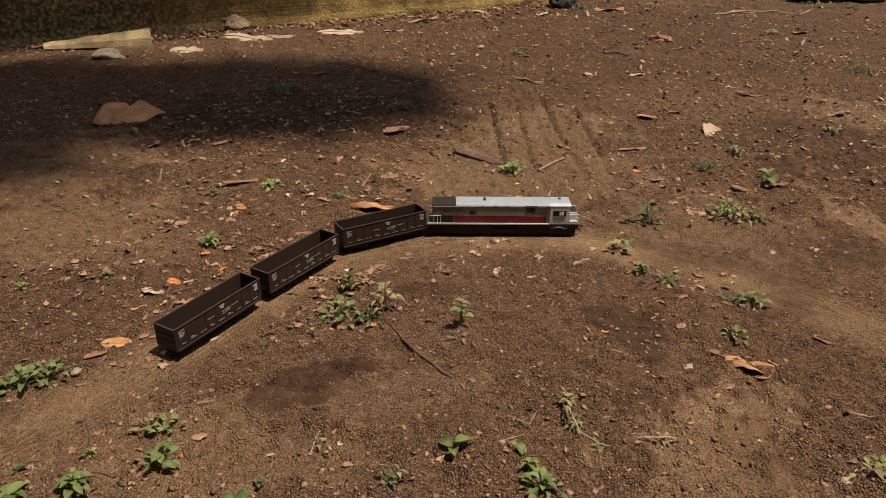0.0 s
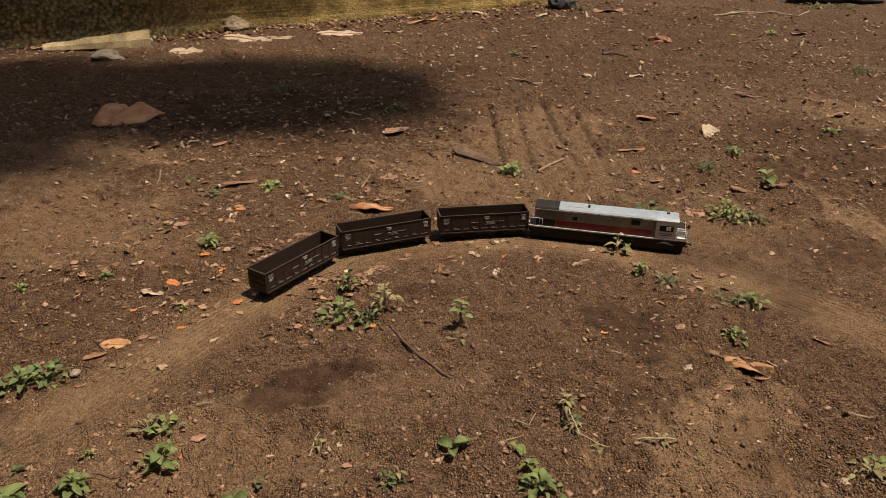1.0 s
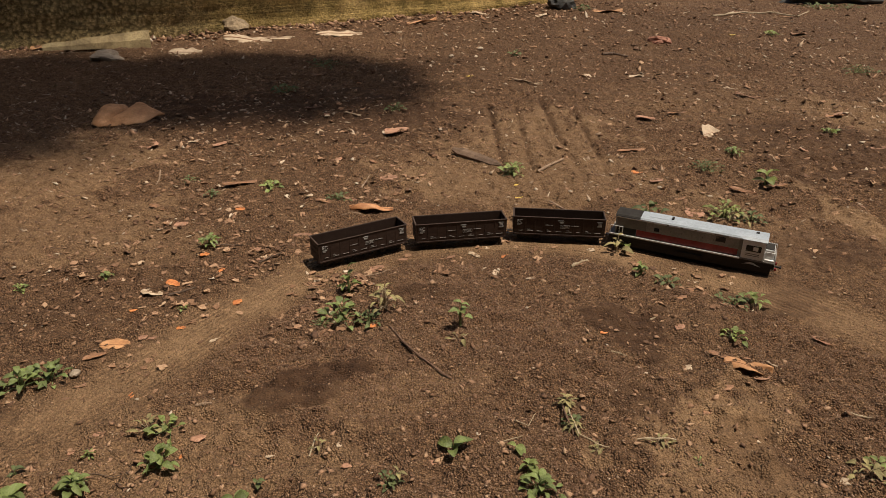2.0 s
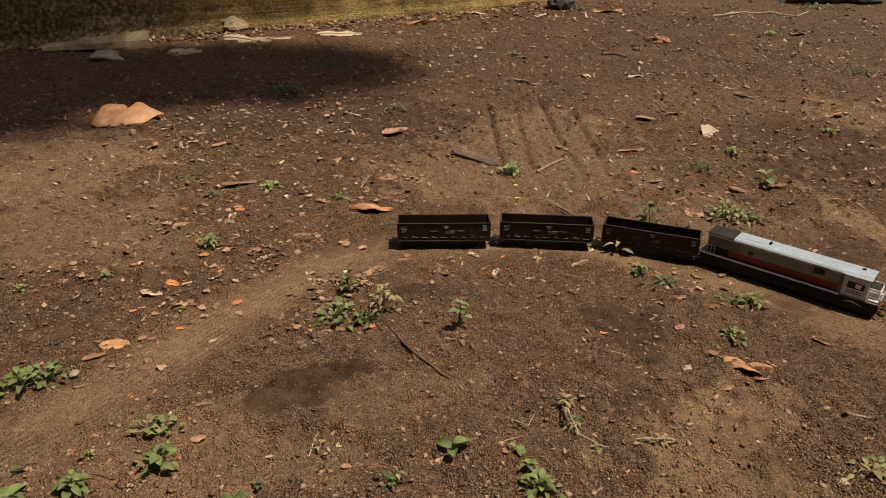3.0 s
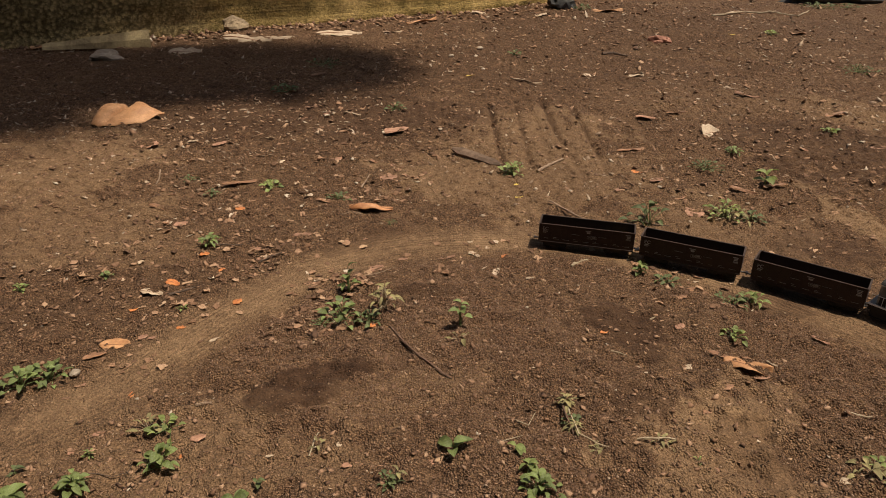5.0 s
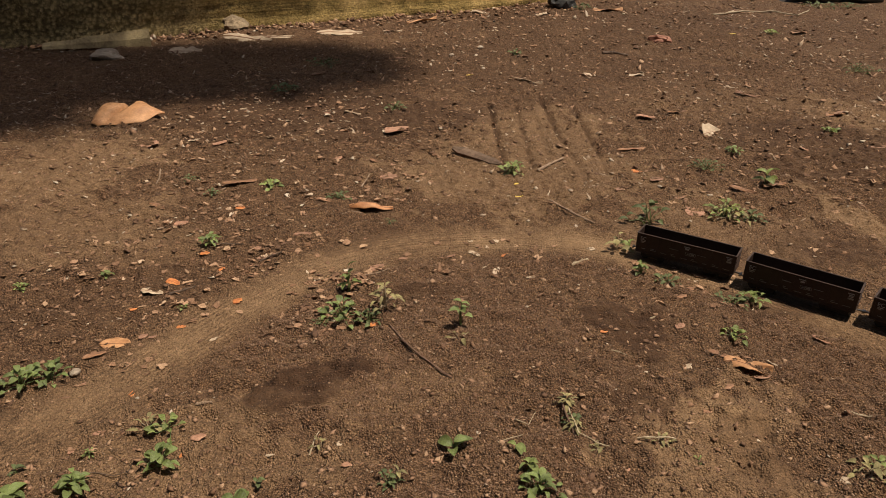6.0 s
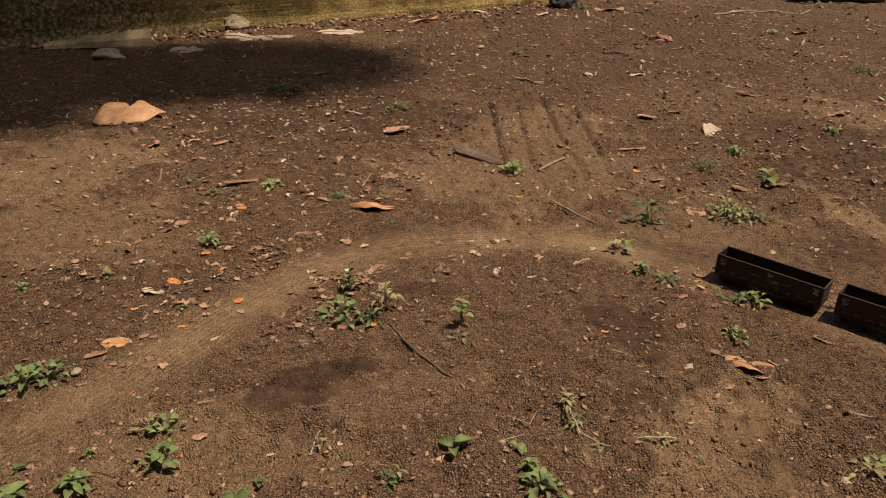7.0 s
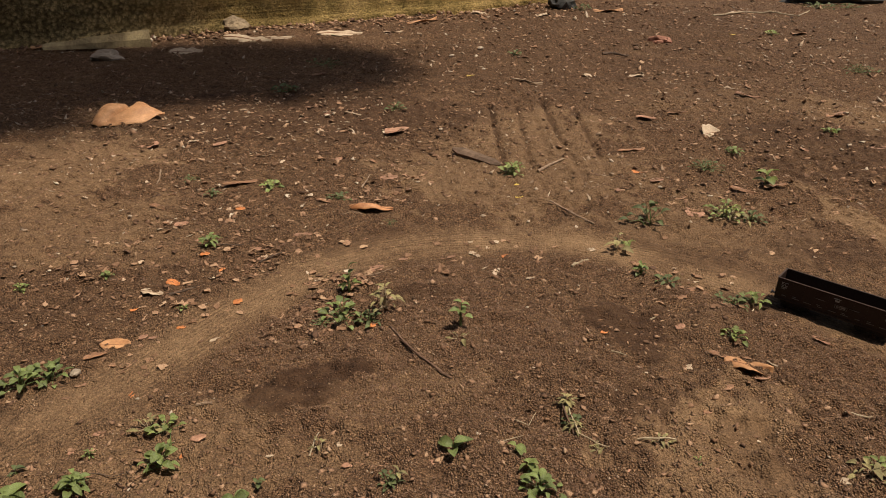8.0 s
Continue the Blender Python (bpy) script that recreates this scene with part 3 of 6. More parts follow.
def gondola(label):
    car = empty("gondola_wagon", Matrix(), label, "toy wagon", "wagons of the toy train")
    h, w, low, t = LONG / 2, WIDE / 2, 0.0135, 0.0011
    part("floor", block(-h + t, h - t, -w + t, w - t, low, low + 0.0035, 0.0003), CARBROWN, car)
    for y in (-1, 1):
        side = part("side_wall", block(-h, h, min(y * w, y * (w - t)), max(y * w, y * (w - t)), low - 0.001, RIM - 0.0012, 0.0003), CARBROWN, car)
        for k in range(10):
            x = -h + 0.004 + k * (LONG - 0.008) / 9
            part("rib", block(x - 0.0009, x + 0.0009, min(y * w, y * (w + 0.0004)), max(y * w, y * (w + 0.0004)), low + 0.001, RIM - 0.0015, 0.0003), CARBROWN, side)
        part("sill", block(-h + 0.001, h - 0.001, min(y * w, y * (w + 0.0014)), max(y * w, y * (w + 0.0014)), low - 0.0012, low + 0.001, 0.0003), CARBROWN, side)
        part("rim", block(-h - 0.0006, h + 0.0006, min(y * (w - t), y * (w + 0.0008)), max(y * (w - t), y * (w + 0.0008)), RIM - 0.0011, RIM, 0.0002), RIMGLINT, side)
        # lettering: two large characters, then lines too small to read as bars
        face = Matrix.Translation((0, y * (w + 0.0006), 0)) @ pose(0, 0, 0, 90, 0, 0 if y < 0 else 180)
        words("EC", 0.0078, face @ pose(-h + 0.0055, 0.0330, 0), PRINT, side)

        def bar(x, z, wide, tall=0.0009):
            bar_bm = block(x - wide / 2, x + wide / 2, z - tall / 2, z + tall / 2, -0.0006, 0.0001)
            ob = part("print_line", bar_bm, FAINT if z < 0.031 else PRINT, side)
            ob.matrix_basis = face

        for x, z, wide in ((-h + 0.010, 0.0310, 0.007), (-h + 0.009, 0.0290, 0.005), (h - 0.0095, 0.0385, 0.008), (h - 0.009, 0.0362, 0.006),
                           (h - 0.009, 0.0341, 0.0055), (h - 0.009, 0.0318, 0.007), (h - 0.009, 0.0304, 0.007),
                           (0.003, 0.0385, 0.009), (0.0035, 0.0362, 0.006), (0.0035, 0.0348, 0.005)):
            bar(x, z, wide, 0.0010)
        bar(0.006, 0.0279, 0.0042, 0.0018)
        # a framed panel low on the side, and short rules beside the middle lines
        for bx, bz, bw, bt in ((0.006, 0.0300, 0.008, 0.0004), (0.006, 0.0257, 0.008, 0.0004), (-0.016, 0.0302, 0.012, 0.0005), (0.025, 0.0302, 0.012, 0.0005)):
            bar(bx, bz, bw, bt)
        for bx, bz in ((0.002, 0.0279), (0.010, 0.0279)):
            bar(bx, bz, 0.0004, 0.0042)
        bar(0.0125, 0.0284, 0.0042, 0.0022)
        # a framed panel low on the side, and the door outline
        for bx, bz, bw, bt in ((0.0125, 0.0305, 0.008, 0.0004), (0.0125, 0.0262, 0.008, 0.0004)):
            bar(bx, bz, bw, bt)
        for bx, bz in ((0.0085, 0.0284), (0.0165, 0.0284)):
            bar(bx, bz, 0.0004, 0.0042)
        for k in range(9):
            bar(-h + 0.012 + k * 0.0152, 0.0192, 0.0095 if k % 3 else 0.006, 0.0005)
            if k % 2:
                bar(-h + 0.010 + k * 0.0152, 0.0215, 0.0045, 0.0006)
    for x in (-1, 1):
        end = part("end_wall", block(min(x * h, x * (h - t)), max(x * h, x * (h - t)), -w + t, w - t, low - 0.001, RIM - 0.0012, 0.0003), CARBROWN, car)
        part("end_rim", block(min(x * (h - t - 0.0004), x * (h + 0.0008)), max(x * (h - t - 0.0004), x * (h + 0.0008)), -w + t, w - t, RIM - 0.0014, RIM - 0.0001, 0.0003), RIMGLINT, end)
        for z in (0.024, 0.033):
            part("rib", block(min(x * h, x * (h + 0.0009)), max(x * h, x * (h + 0.0009)), -w + 0.002, w - 0.002, z - 0.0007, z + 0.0007, 0.0002), CARBROWN, end)
        bogie(car, x * 0.047, BLACK)
        coupler(car, x * (h + 0.0035), x, STEEL)
    part("centre_sill", block(-h + 0.006, h - 0.006, -0.004, 0.004, 0.0095, 0.0134, 0.0004), BLACK, car)
    return car


def locomotive():
    """Hood unit: x from the rear of the hood forwards."""
    loco = empty("toy_locomotive", Matrix(), "white and grey toy diesel locomotive with a red side band", "toy locomotive")
    hw = 0.0168
    under = part("underframe", block(-0.008, 0.236, -0.0172, 0.0172, 0.0125, 0.0212, 0.0005), BLACK, loco, "black underframe")
    part("fuel_tank", block(0.088, 0.142, -0.0155, 0.0155, 0.0045, 0.0125, 0.0012), BLACK, under)
    for y in (-1, 1):
        part("walkway_edge", block(-0.008, 0.187, min(y * 0.0193, y * 0.0206), max(y * 0.0193, y * 0.0206), 0.0214, 0.0240, 0.0004), WHITE, under, "white walkway edge stripe")
        part("skirt", block(-0.004, 0.232, min(y * 0.0145, y * 0.0162), max(y * 0.0145, y * 0.0162), 0.0030, 0.0125, 0.0006), BLACK, under)
        part("battery_box", block(0.098, 0.136, min(y * 0.0160, y * 0.0195), max(y * 0.0160, y * 0.0195), 0.0075, 0.0135, 0.0005), DARKROOF, under, "dark grey battery box")
        part("cab_skirt", block(0.188, 0.2225, min(y * 0.0165, y * 0.0194), max(y * 0.0165, y * 0.0194), 0.0128, 0.0211, 0.0004), BLACK, under)
        mark = bmesh.new()
        low = [mark.verts.new((0.192 + 0.026 * k / 8, y * 0.0198, 0.0148 + 0.0012 * math.sin(k * 0.5))) for k in range(9)]
        high = [mark.verts.new((0.192 + 0.026 * k / 8, y * 0.0198, 0.0152 + 0.0012 * math.sin(k * 0.5) + 0.0028 * math.sin(math.pi * k / 8) ** 2)) for k in range(9)]
        for k in range(8):
            mark.faces.new((low[k], low[k + 1], high[k + 1], high[k]))
        bmesh.ops.solidify(mark, geom=mark.faces[:], thickness=0.0003)
        part("emblem", mark, WHITE, under, "white curved mark")
    # grey instead of the edge's white: the deck's shade is in its colour
    deck = part("deck", block(-0.008, 0.236, -0.0192, 0.0192, 0.0213, 0.0228, 0.0002), BROWNSIDE, loco)
    # long hood: a rounded section drawn out along x
    hood_bm = block(0.0, 0.1875, -hw + 0.001, hw - 0.001, 0.0228, 0.0520, 0.0006)
    hood = part("hood", hood_bm, CREAM, loco)
    section = [(-hw - 0.0002, 0.0523), (-hw - 0.0002, 0.0531), (-hw + 0.002, 0.0553), (-0.006, 0.0563), (0.006, 0.0563), (hw - 0.002, 0.0553), (hw + 0.0002, 0.0531), (hw + 0.0002, 0.0523)]
    for x0, x1, name, material in ((0.0375, 0.1875, "roof", ROOFGREY), (-0.0006, 0.0373, "rear_roof", DARKROOF)):
        bm = bmesh.new()
        a, b = [[bm.verts.new((x, y, z)) for y, z in section] for x in (x0, x1)]
        for k in range(len(section)):
            n = (k + 1) % len(section)
            bm.faces.new((a[k], a[n], b[n], b[k]))
        bm.faces.new(a)
        bm.faces.new(b[::-1])
        bmesh.ops.recalc_face_normals(bm, faces=bm.faces)
        part(name, bm, material, hood, "dark rear roof hatch" if name == "rear_roof" else "pale grey roof")
    part("exhaust", block(0.082, 0.0855, -0.0035, 0.0035, 0.0562, 0.0592, 0.0004), BLACK, hood, "black exhaust stack")
    part("roof_hatch", block(0.05, 0.078, -0.007, 0.007, 0.0562, 0.0568, 0.0003), ROOFGREY, hood)
    for y in (-1, 1):
        def plate(name, x0, x1, z0, z1, material, proud, label="", under_part=hood):
            return part(name, block(x0, x1, min(y * (hw - 0.002), y * (hw - 0.001 + proud)), max(y * (hw - 0.002), y * (hw - 0.001 + proud)), z0, z1, 0.00015), material, under_part, label)

        plate("red_band", 0.034, 0.183, 0.0236, 0.0345, RED, 0.0003, "red side band")
        plate("dark_panel", 0.003, 0.0335, 0.0236, 0.0350, DARKROOF, 0.0003, "dark grille panel")
        plate("brown_panel", 0.003, 0.048, 0.0352, 0.0515, BROWNSIDE, 0.0004)
        for x0, x1, z0, z1 in ((0.060, 0.0675, 0.0375, 0.0435), (0.150, 0.164, 0.0405, 0.0490)):
            plate("hood_window", x0, x1, z0, z1, GLASS, 0.0005, "dark square opening")
        for k in range(5):
            x0 = 0.072 + 0.0155 * k
            plate("door_panel", x0, x0 + 0.0145, 0.0350, 0.0495, CREAM, 0.0005)
            plate("latch", x0 + 0.0125, x0 + 0.0135, 0.041, 0.0425, DARKROOF, 0.0008)
        for x0, x1 in ((0.001, 0.056), (0.058, 0.078), (0.081, 0.099), (0.102, 0.119), (0.122, 0.147), (0.168, 0.186)):
            plate("eave_strip", x0, x1, 0.0507, 0.0522, WHITE, 0.0013)
        # handrails at the rear and along the walkway
        for x in (-0.006, 0.008, 0.013):
            part("handrail_post", rod([(x, y * 0.0188, 0.0228), (x, y * 0.0188, 0.0365)], [0.0004, 0.0004], 6), WHITE, deck)
        part("handrail", rod([(-0.006, y * 0.0188, 0.0365), (0.013, y * 0.0188, 0.0365)], [0.0004, 0.0004], 6), WHITE, deck)
    part("rear_door", block(-0.0008, 0.001, -0.005, 0.005, 0.0235, 0.046, 0.0002), CREAM, hood)
    # grey bulkhead before the cab
    part("bulkhead", block(0.1830, 0.1879, -0.0176, 0.0176, 0.0228, 0.0518, 0.0004), BROWNSIDE, loco, "dull grey bulkhead behind the cab")
    # cab
    cab = part("cab", block(0.1880, 0.2195, -0.0178, 0.0178, 0.0228, 0.0525, 0.0007), CABWHITE, loco, "white driver's cab")
    bm = bmesh.new()
    section = [(-0.0182, 0.0522), (-0.0182, 0.0530), (-0.013, 0.0562), (0.013, 0.0562), (0.0182, 0.0530), (0.0182, 0.0522)]
    a, b = [[bm.verts.new((x, y, z)) for y, z in section] for x in (0.1868, 0.2212)]
    for k in range(len(section)):
        n = (k + 1) % len(section)
        bm.faces.new((a[k], a[n], b[n], b[k]))
    bm.faces.new(a)
    bm.faces.new(b[::-1])
    bmesh.ops.recalc_face_normals(bm, faces=bm.faces)
    part("cab_roof", bm, ROOFGREY, cab)
    part("horn", block(0.203, 0.2075, 0.003, 0.007, 0.0563, 0.0580, 0.0004), BLACK, cab, "black horn")
    for y in (-1, 1):
        def glass(x0, x1, z0, z1, proud=0.0004, material=GLASS, name="cab_window"):
            return part(name, block(x0, x1, min(y * 0.0170, y * (0.0178 + proud)), max(y * 0.0170, y * (0.0178 + proud)), z0, z1, 0.0001), material, cab)

        window = glass(0.1935, 0.2145, 0.0355, 0.0450)
        # white plate on the dark glass, for the pale part of the window
        glass(0.2035, 0.2105, 0.0372, 0.0435, 0.0006, WHITE, "pale_pane")
        for z in (0.0285, 0.0312):
            glass(0.194, 0.213, z, z + 0.0008, 0.0004, DARKROOF, "pinstripe")
        part("windscreen", block(0.2190, 0.2200, min(y * 0.002, y * 0.0145), max(y * 0.002, y * 0.0145), 0.040, 0.0485, 0.0002), GLASS, cab)
    nose = part("nose", block(0.2197, 0.2330, -0.0128, 0.0128, 0.0228, 0.0408, 0.0012), CABWHITE, loco, "low white nose")
    part("nose_top", block(0.2199, 0.2322, -0.0118, 0.0118, 0.0409, 0.0418, 0.0004), DARKROOF, nose, "dark nose top")
    for y in (-1, 1):
        part("headlamp", disc(0.0014, 0.001), WHITE, nose).matrix_basis = pose(0.2333, y * 0.004, 0.033, 0, 0, 90)
        part("front_rail", rod([(0.2205, y * 0.0178, 0.0228), (0.2205, y * 0.0178, 0.0390), (0.2350, y * 0.0178, 0.0390), (0.2350, y * 0.0178, 0.0228)], [0.0005] * 4, 6), WHITE, deck, "thin white handrail")
        part("step", block(0.2215, 0.2355, min(y * 0.0125, y * 0.0168), max(y * 0.0125, y * 0.0168), 0.0212, 0.0260, 0.0004), WHITE, deck)
    part("front_plate", block(0.2345, 0.2365, -0.0162, 0.0162, 0.0125, 0.0290, 0.0005), CREAM, deck)
    part("buffer", block(0.2366, 0.2400, -0.0120, -0.0085, 0.0085, 0.0125, 0.0006), RED, under, "red front buffer")
    part("buffer", block(0.2366, 0.2400, 0.0085, 0.0120, 0.0085, 0.0125, 0.0006), RED, under, "red front buffer")
    for x in (0.040, 0.192):
        bogie(loco, x, BLACK, (-0.02, 0.0, 0.02), 0.0062)
    coupler(loco, -0.0105, -1, BLACK)
    coupler(loco, 0.2405, 1, BLACK)
    return loco


loco = locomotive()
wagon_a = gondola("dark brown open toy wagon with white lettering, coupled behind the locomotive")
wagon_b = copy_thing(wagon_a, Matrix())
wagon_c = copy_thing(wagon_a, Matrix())
tagged(wagon_b, "dark brown open toy wagon with white lettering, middle of the train")
tagged(wagon_c, "dark brown open toy wagon with white lettering, last of the train")

# ---- the old wall and the tree that shades its foot ----


def wall_material():
    made, nodes, links, bsdf = shader("mossy_plaster", 0.95, 0, 0.2)
    big, fine = grain(nodes, links, 6, 10, 0.7), grain(nodes, links, 95, 8, 0.75)
    colour = ramp(nodes, links, big, ((0.34, (0.17, 0.12, 0.036)), (0.5, (0.36, 0.245, 0.085)), (0.66, (0.54, 0.37, 0.145))))
    # worn layers run level along the wall
    where, squash, layers = nodes.new("ShaderNodeTexCoord"), nodes.new("ShaderNodeMapping"), nodes.new("ShaderNodeTexNoise")
    squash.inputs["Scale"].default_value = (5, 5, 150)
    layers.inputs["Scale"].default_value, layers.inputs["Detail"].default_value = 1.0, 5
    links.new(where.outputs["Object"], squash.inputs[0])
    links.new(squash.outputs[0], layers.inputs["Vector"])
    colour = mix(nodes, links, 0.35, colour, ramp(nodes, links, layers.outputs["Fac"], ((0.35, (0.12, 0.11, 0.09)), (0.5, (0.5, 0.5, 0.5)), (0.68, (0.85, 0.84, 0.8)))), "OVERLAY")
    colour = mix(nodes, links, 0.6, colour, ramp(nodes, links, fine, ((0.35, (0.08, 0.08, 0.08)), (0.65, (0.92, 0.92, 0.92)))), "OVERLAY")
    # pale pebbles with dark gaps set in at the low-x end, whose shade is partly in this colour
    axes, shaded_end = nodes.new("ShaderNodeSeparateXYZ"), nodes.new("ShaderNodeMapRange")
    links.new(where.outputs["Object"], axes.inputs[0])
    ragged = nodes.new("ShaderNodeMath")
    ragged.operation, ragged.inputs[1].default_value = "MULTIPLY_ADD", 1.1
    links.new(grain(nodes, links, 4, 8, 0.7), ragged.inputs[0])
    links.new(axes.outputs["X"], ragged.inputs[2])
    shaded_end.inputs["From Min"].default_value, shaded_end.inputs["From Max"].default_value = 3.95, 3.45
    shaded_end.inputs["To Min"].default_value, shaded_end.inputs["To Max"].default_value = 0.0, 0.9
    links.new(ragged.outputs[0], shaded_end.inputs["Value"])
    cell = nodes.new("ShaderNodeTexVoronoi")
    cell.inputs["Scale"].default_value = 72
    bent = nodes.new("ShaderNodeVectorMath")
    bent.operation, bent.inputs["Scale"].default_value = "SCALE", 0.035
    links.new(fine, bent.inputs[0])
    moved = nodes.new("ShaderNodeVectorMath")
    links.new(where.outputs["Object"], moved.inputs[0])
    links.new(bent.outputs[0], moved.inputs[1])
    links.new(moved.outputs[0], cell.inputs["Vector"])
    pebbly = ramp(nodes, links, cell.outputs["Distance"], ((0.1, (0.66, 0.49, 0.23)), (0.38, (0.44, 0.32, 0.14)), (0.7, (0.15, 0.11, 0.05))))
    pebbly = mix(nodes, links, 0.7, pebbly, ramp(nodes, links, fine, ((0.35, (0.12, 0.12, 0.12)), (0.65, (0.88, 0.88, 0.88)))), "OVERLAY")
    colour = mix(nodes, links, shaded_end.outputs[0], colour, pebbly)
    links.new(colour, bsdf.inputs["Base Color"])
    height = nodes.new("ShaderNodeMath")
    height.operation, height.inputs[1].default_value = "MULTIPLY_ADD", 0.4
    links.new(layers.outputs["Fac"], height.inputs[0])
    links.new(fine, height.inputs[2])
    bumps(nodes, links, bsdf, height.outputs[0], 0.02, 1.0)
    return made


def old_wall():
    """A rough plastered garden wall, uneven in its face."""
    ax, ay, bx, by = -3.6, 1.17, 0.62, 3.80
    length, turn = math.hypot(bx - ax, by - ay), math.degrees(math.atan2(by - ay, bx - ax))
    bm = bmesh.new()
    nu, nv, thick = 520, 40, 0.16
    grid = {}
    for side in (0, 1):
        for i in range(nu + 1):
            for j in range(nv + 1):
                u, v = length * i / nu, -0.06 + 1.16 * (j / nv) ** 2.1
                bulge = 0.02 * (noise.noise((u * 2.3, v * 2.3, side)) + 0.5 * noise.noise((u * 9, v * 14, side)) + 0.25 * noise.noise((u * 30, v * 30, side)))
                bulge += 0.005 * math.sin(v * 2 * math.pi / 0.045 + 2 * noise.noise((u * 1.5, v * 4, 9)))
                foot = 0.03 * math.exp(-max(v, 0) / 0.03)
                grid[side, i, j] = bm.verts.new((u, (-bulge - foot) if side == 0 else thick + bulge, v + 0.006 * noise.noise((u * 5, 3, 1))))
    for i in range(nu):
        for j in range(nv):
            bm.faces.new((grid[0, i, j], grid[0, i + 1, j], grid[0, i + 1, j + 1], grid[0, i, j + 1]))
            bm.faces.new((grid[1, i, j], grid[1, i, j + 1], grid[1, i + 1, j + 1], grid[1, i + 1, j]))
        bm.faces.new((grid[0, i, nv], grid[0, i + 1, nv], grid[1, i + 1, nv], grid[1, i, nv]))
    for i in (0, nu):
        for j in range(nv):
            quad = (grid[0, i, j], grid[0, i, j + 1], grid[1, i, j + 1], grid[1, i, j])
            bm.faces.new(quad if i == 0 else quad[::-1])
    me = bpy.data.meshes.new("wall_garden")
    bm.to_mesh(me)
    bm.free()
    me.shade_smooth()
    me.materials.append(wall_material())
    ob = new("wall_garden", me)
    ob.matrix_world = pose(ax, ay, 0, 0, 0, turn)
    return tagged(ob, "old ochre plaster wall, stained green with moss", "wall", kind="structure")


old_wall()


def sky_block():
    """A plain wall and roof, added unseen behind and above the camera to keep the sky off on that side."""
    for name, box, label in (("wall_sky_block", (-5, 5, -1.75, -1.6, -0.05, 2.45), "plain brown wall, added unseen behind the camera to block sky light"), ("ceiling", (-5, 5, -1.75, 0.02, 2.45, 2.55), "plain dark roof, added unseen above the camera to block sky light")):
        bm = block(*box, 0.01)
        me = bpy.data.meshes.new(name)
        bm.to_mesh(me)
        bm.free()
        me.materials.append(BLOCK_BROWN)
        tagged(new(name, me), label, "wall" if name == "wall_sky_block" else "ceiling", kind="structure")


BLOCK_BROWN = mottled("sky_block_brown", (0.10, 0.07, 0.05), (0.17, 0.12, 0.085), 4, 0.85, 0.002)
sky_block()


def shade_tree():
    """A tree behind the wall; one bough reaches over the yard, out of sight, and shades the wall's foot."""
    tree = empty("tree", pose(-2.6, 4.6, 0), "unseen leafy tree behind the wall with an overhanging bough", "tree")
    rnd = random.Random(8)
    part("trunk", rod([(0, 0, -0.1), (0.03, 0.02, 1.2), (0.12, -0.05, 2.8), (0.3, -0.1, 4.6), (0.4, -0.1, 6.2)], [0.24, 0.19, 0.17, 0.13, 0.06], 12, rng=rnd, rag=0.08), BARK, tree, smoothed=True)
    part("bough", rod([(0.25, -0.1, 4.2), (1.2, -0.8, 5.4), (2.6, -1.9, 8.0), (4.6, -3.4, 10.8)], [0.13, 0.1, 0.07, 0.02], 9, rng=rnd, rag=0.08), BARK, tree, smoothed=True)
    swaying = leaf_mass(rnd, ((-0.66, 2.25, 0.31, 0.20, 2500, 4), (-1.20, 2.14, 0.36, 0.25, 2600, 0), (-1.13, 1.74, 0.15, 0.17, 1100, 0), (-0.68, 2.00, 0.20, 0.11, 900, 0), (-1.62, 2.83, 0.42, 0.08, 1700, 31.9)))
    crown = part("crown", swaying, CROWNGREEN, tree, "green leaves on the swaying bough")
    # still leaves added out of view, only to shade the wall's left part
    part("wall_shade_leaves", leaf_mass(rnd, ((-1.50, 2.60, 0.62, 0.06, 2000, 31.9),)), CROWNGREEN, tree, "unseen green leaves added to shade the wall")
    return crown


def leaf_mass(rnd, clumps):
    """Leaves in clumps, given by where their shade falls: place, half sizes, count, turn."""
    bm = bmesh.new()
    up = 11.0
    for cx, cy, rx, ry, count, turned in clumps:
        for k in range(count):
            a, r = rnd.uniform(0, 2 * math.pi), abs(rnd.gauss(0, 0.62)) + 0.7 * rnd.uniform(0, 1) ** 0.5
            z = up + rnd.uniform(-0.7, 0.7)
            u, v = rx * r * math.cos(a), ry * r * math.sin(a)
            c, s = math.cos(radians(turned)), math.sin(radians(turned))
            at = Vector((cx + u * c - v * s + SUN_X * z + 2.6, cy + u * s + v * c + SUN_Y * z - 4.6, z))
            turn = Euler((rnd.uniform(-0.6, 0.6), rnd.uniform(-0.6, 0.6), rnd.uniform(0, 6.28))).to_matrix()
            size = rnd.uniform(0.035, 0.07)
            vs = [bm.verts.new(at + turn @ Vector(v) * size) for v in ((-1, 0, -0.1), (-0.3, -0.42, 0.06), (0.5, -0.3, 0.06), (1, 0, -0.15), (0.5, 0.3, 0.06), (-0.3, 0.42, 0.06))]
            bm.faces.new((vs[0], vs[1], vs[2], vs[3]))
            bm.faces.new((vs[0], vs[3], vs[4], vs[5]))
    return bm


crown = shade_tree()

# ---- fallen leaves, twigs, stones ----
LOOKS = {"tan": "pale tan", "brown": "dark brown", "pink": "pinkish brown", "orange": "bright orange", "pale": "bleached pale", "yellow": "yellow", "rust": "rusty orange"}
odd = random.Random(5)


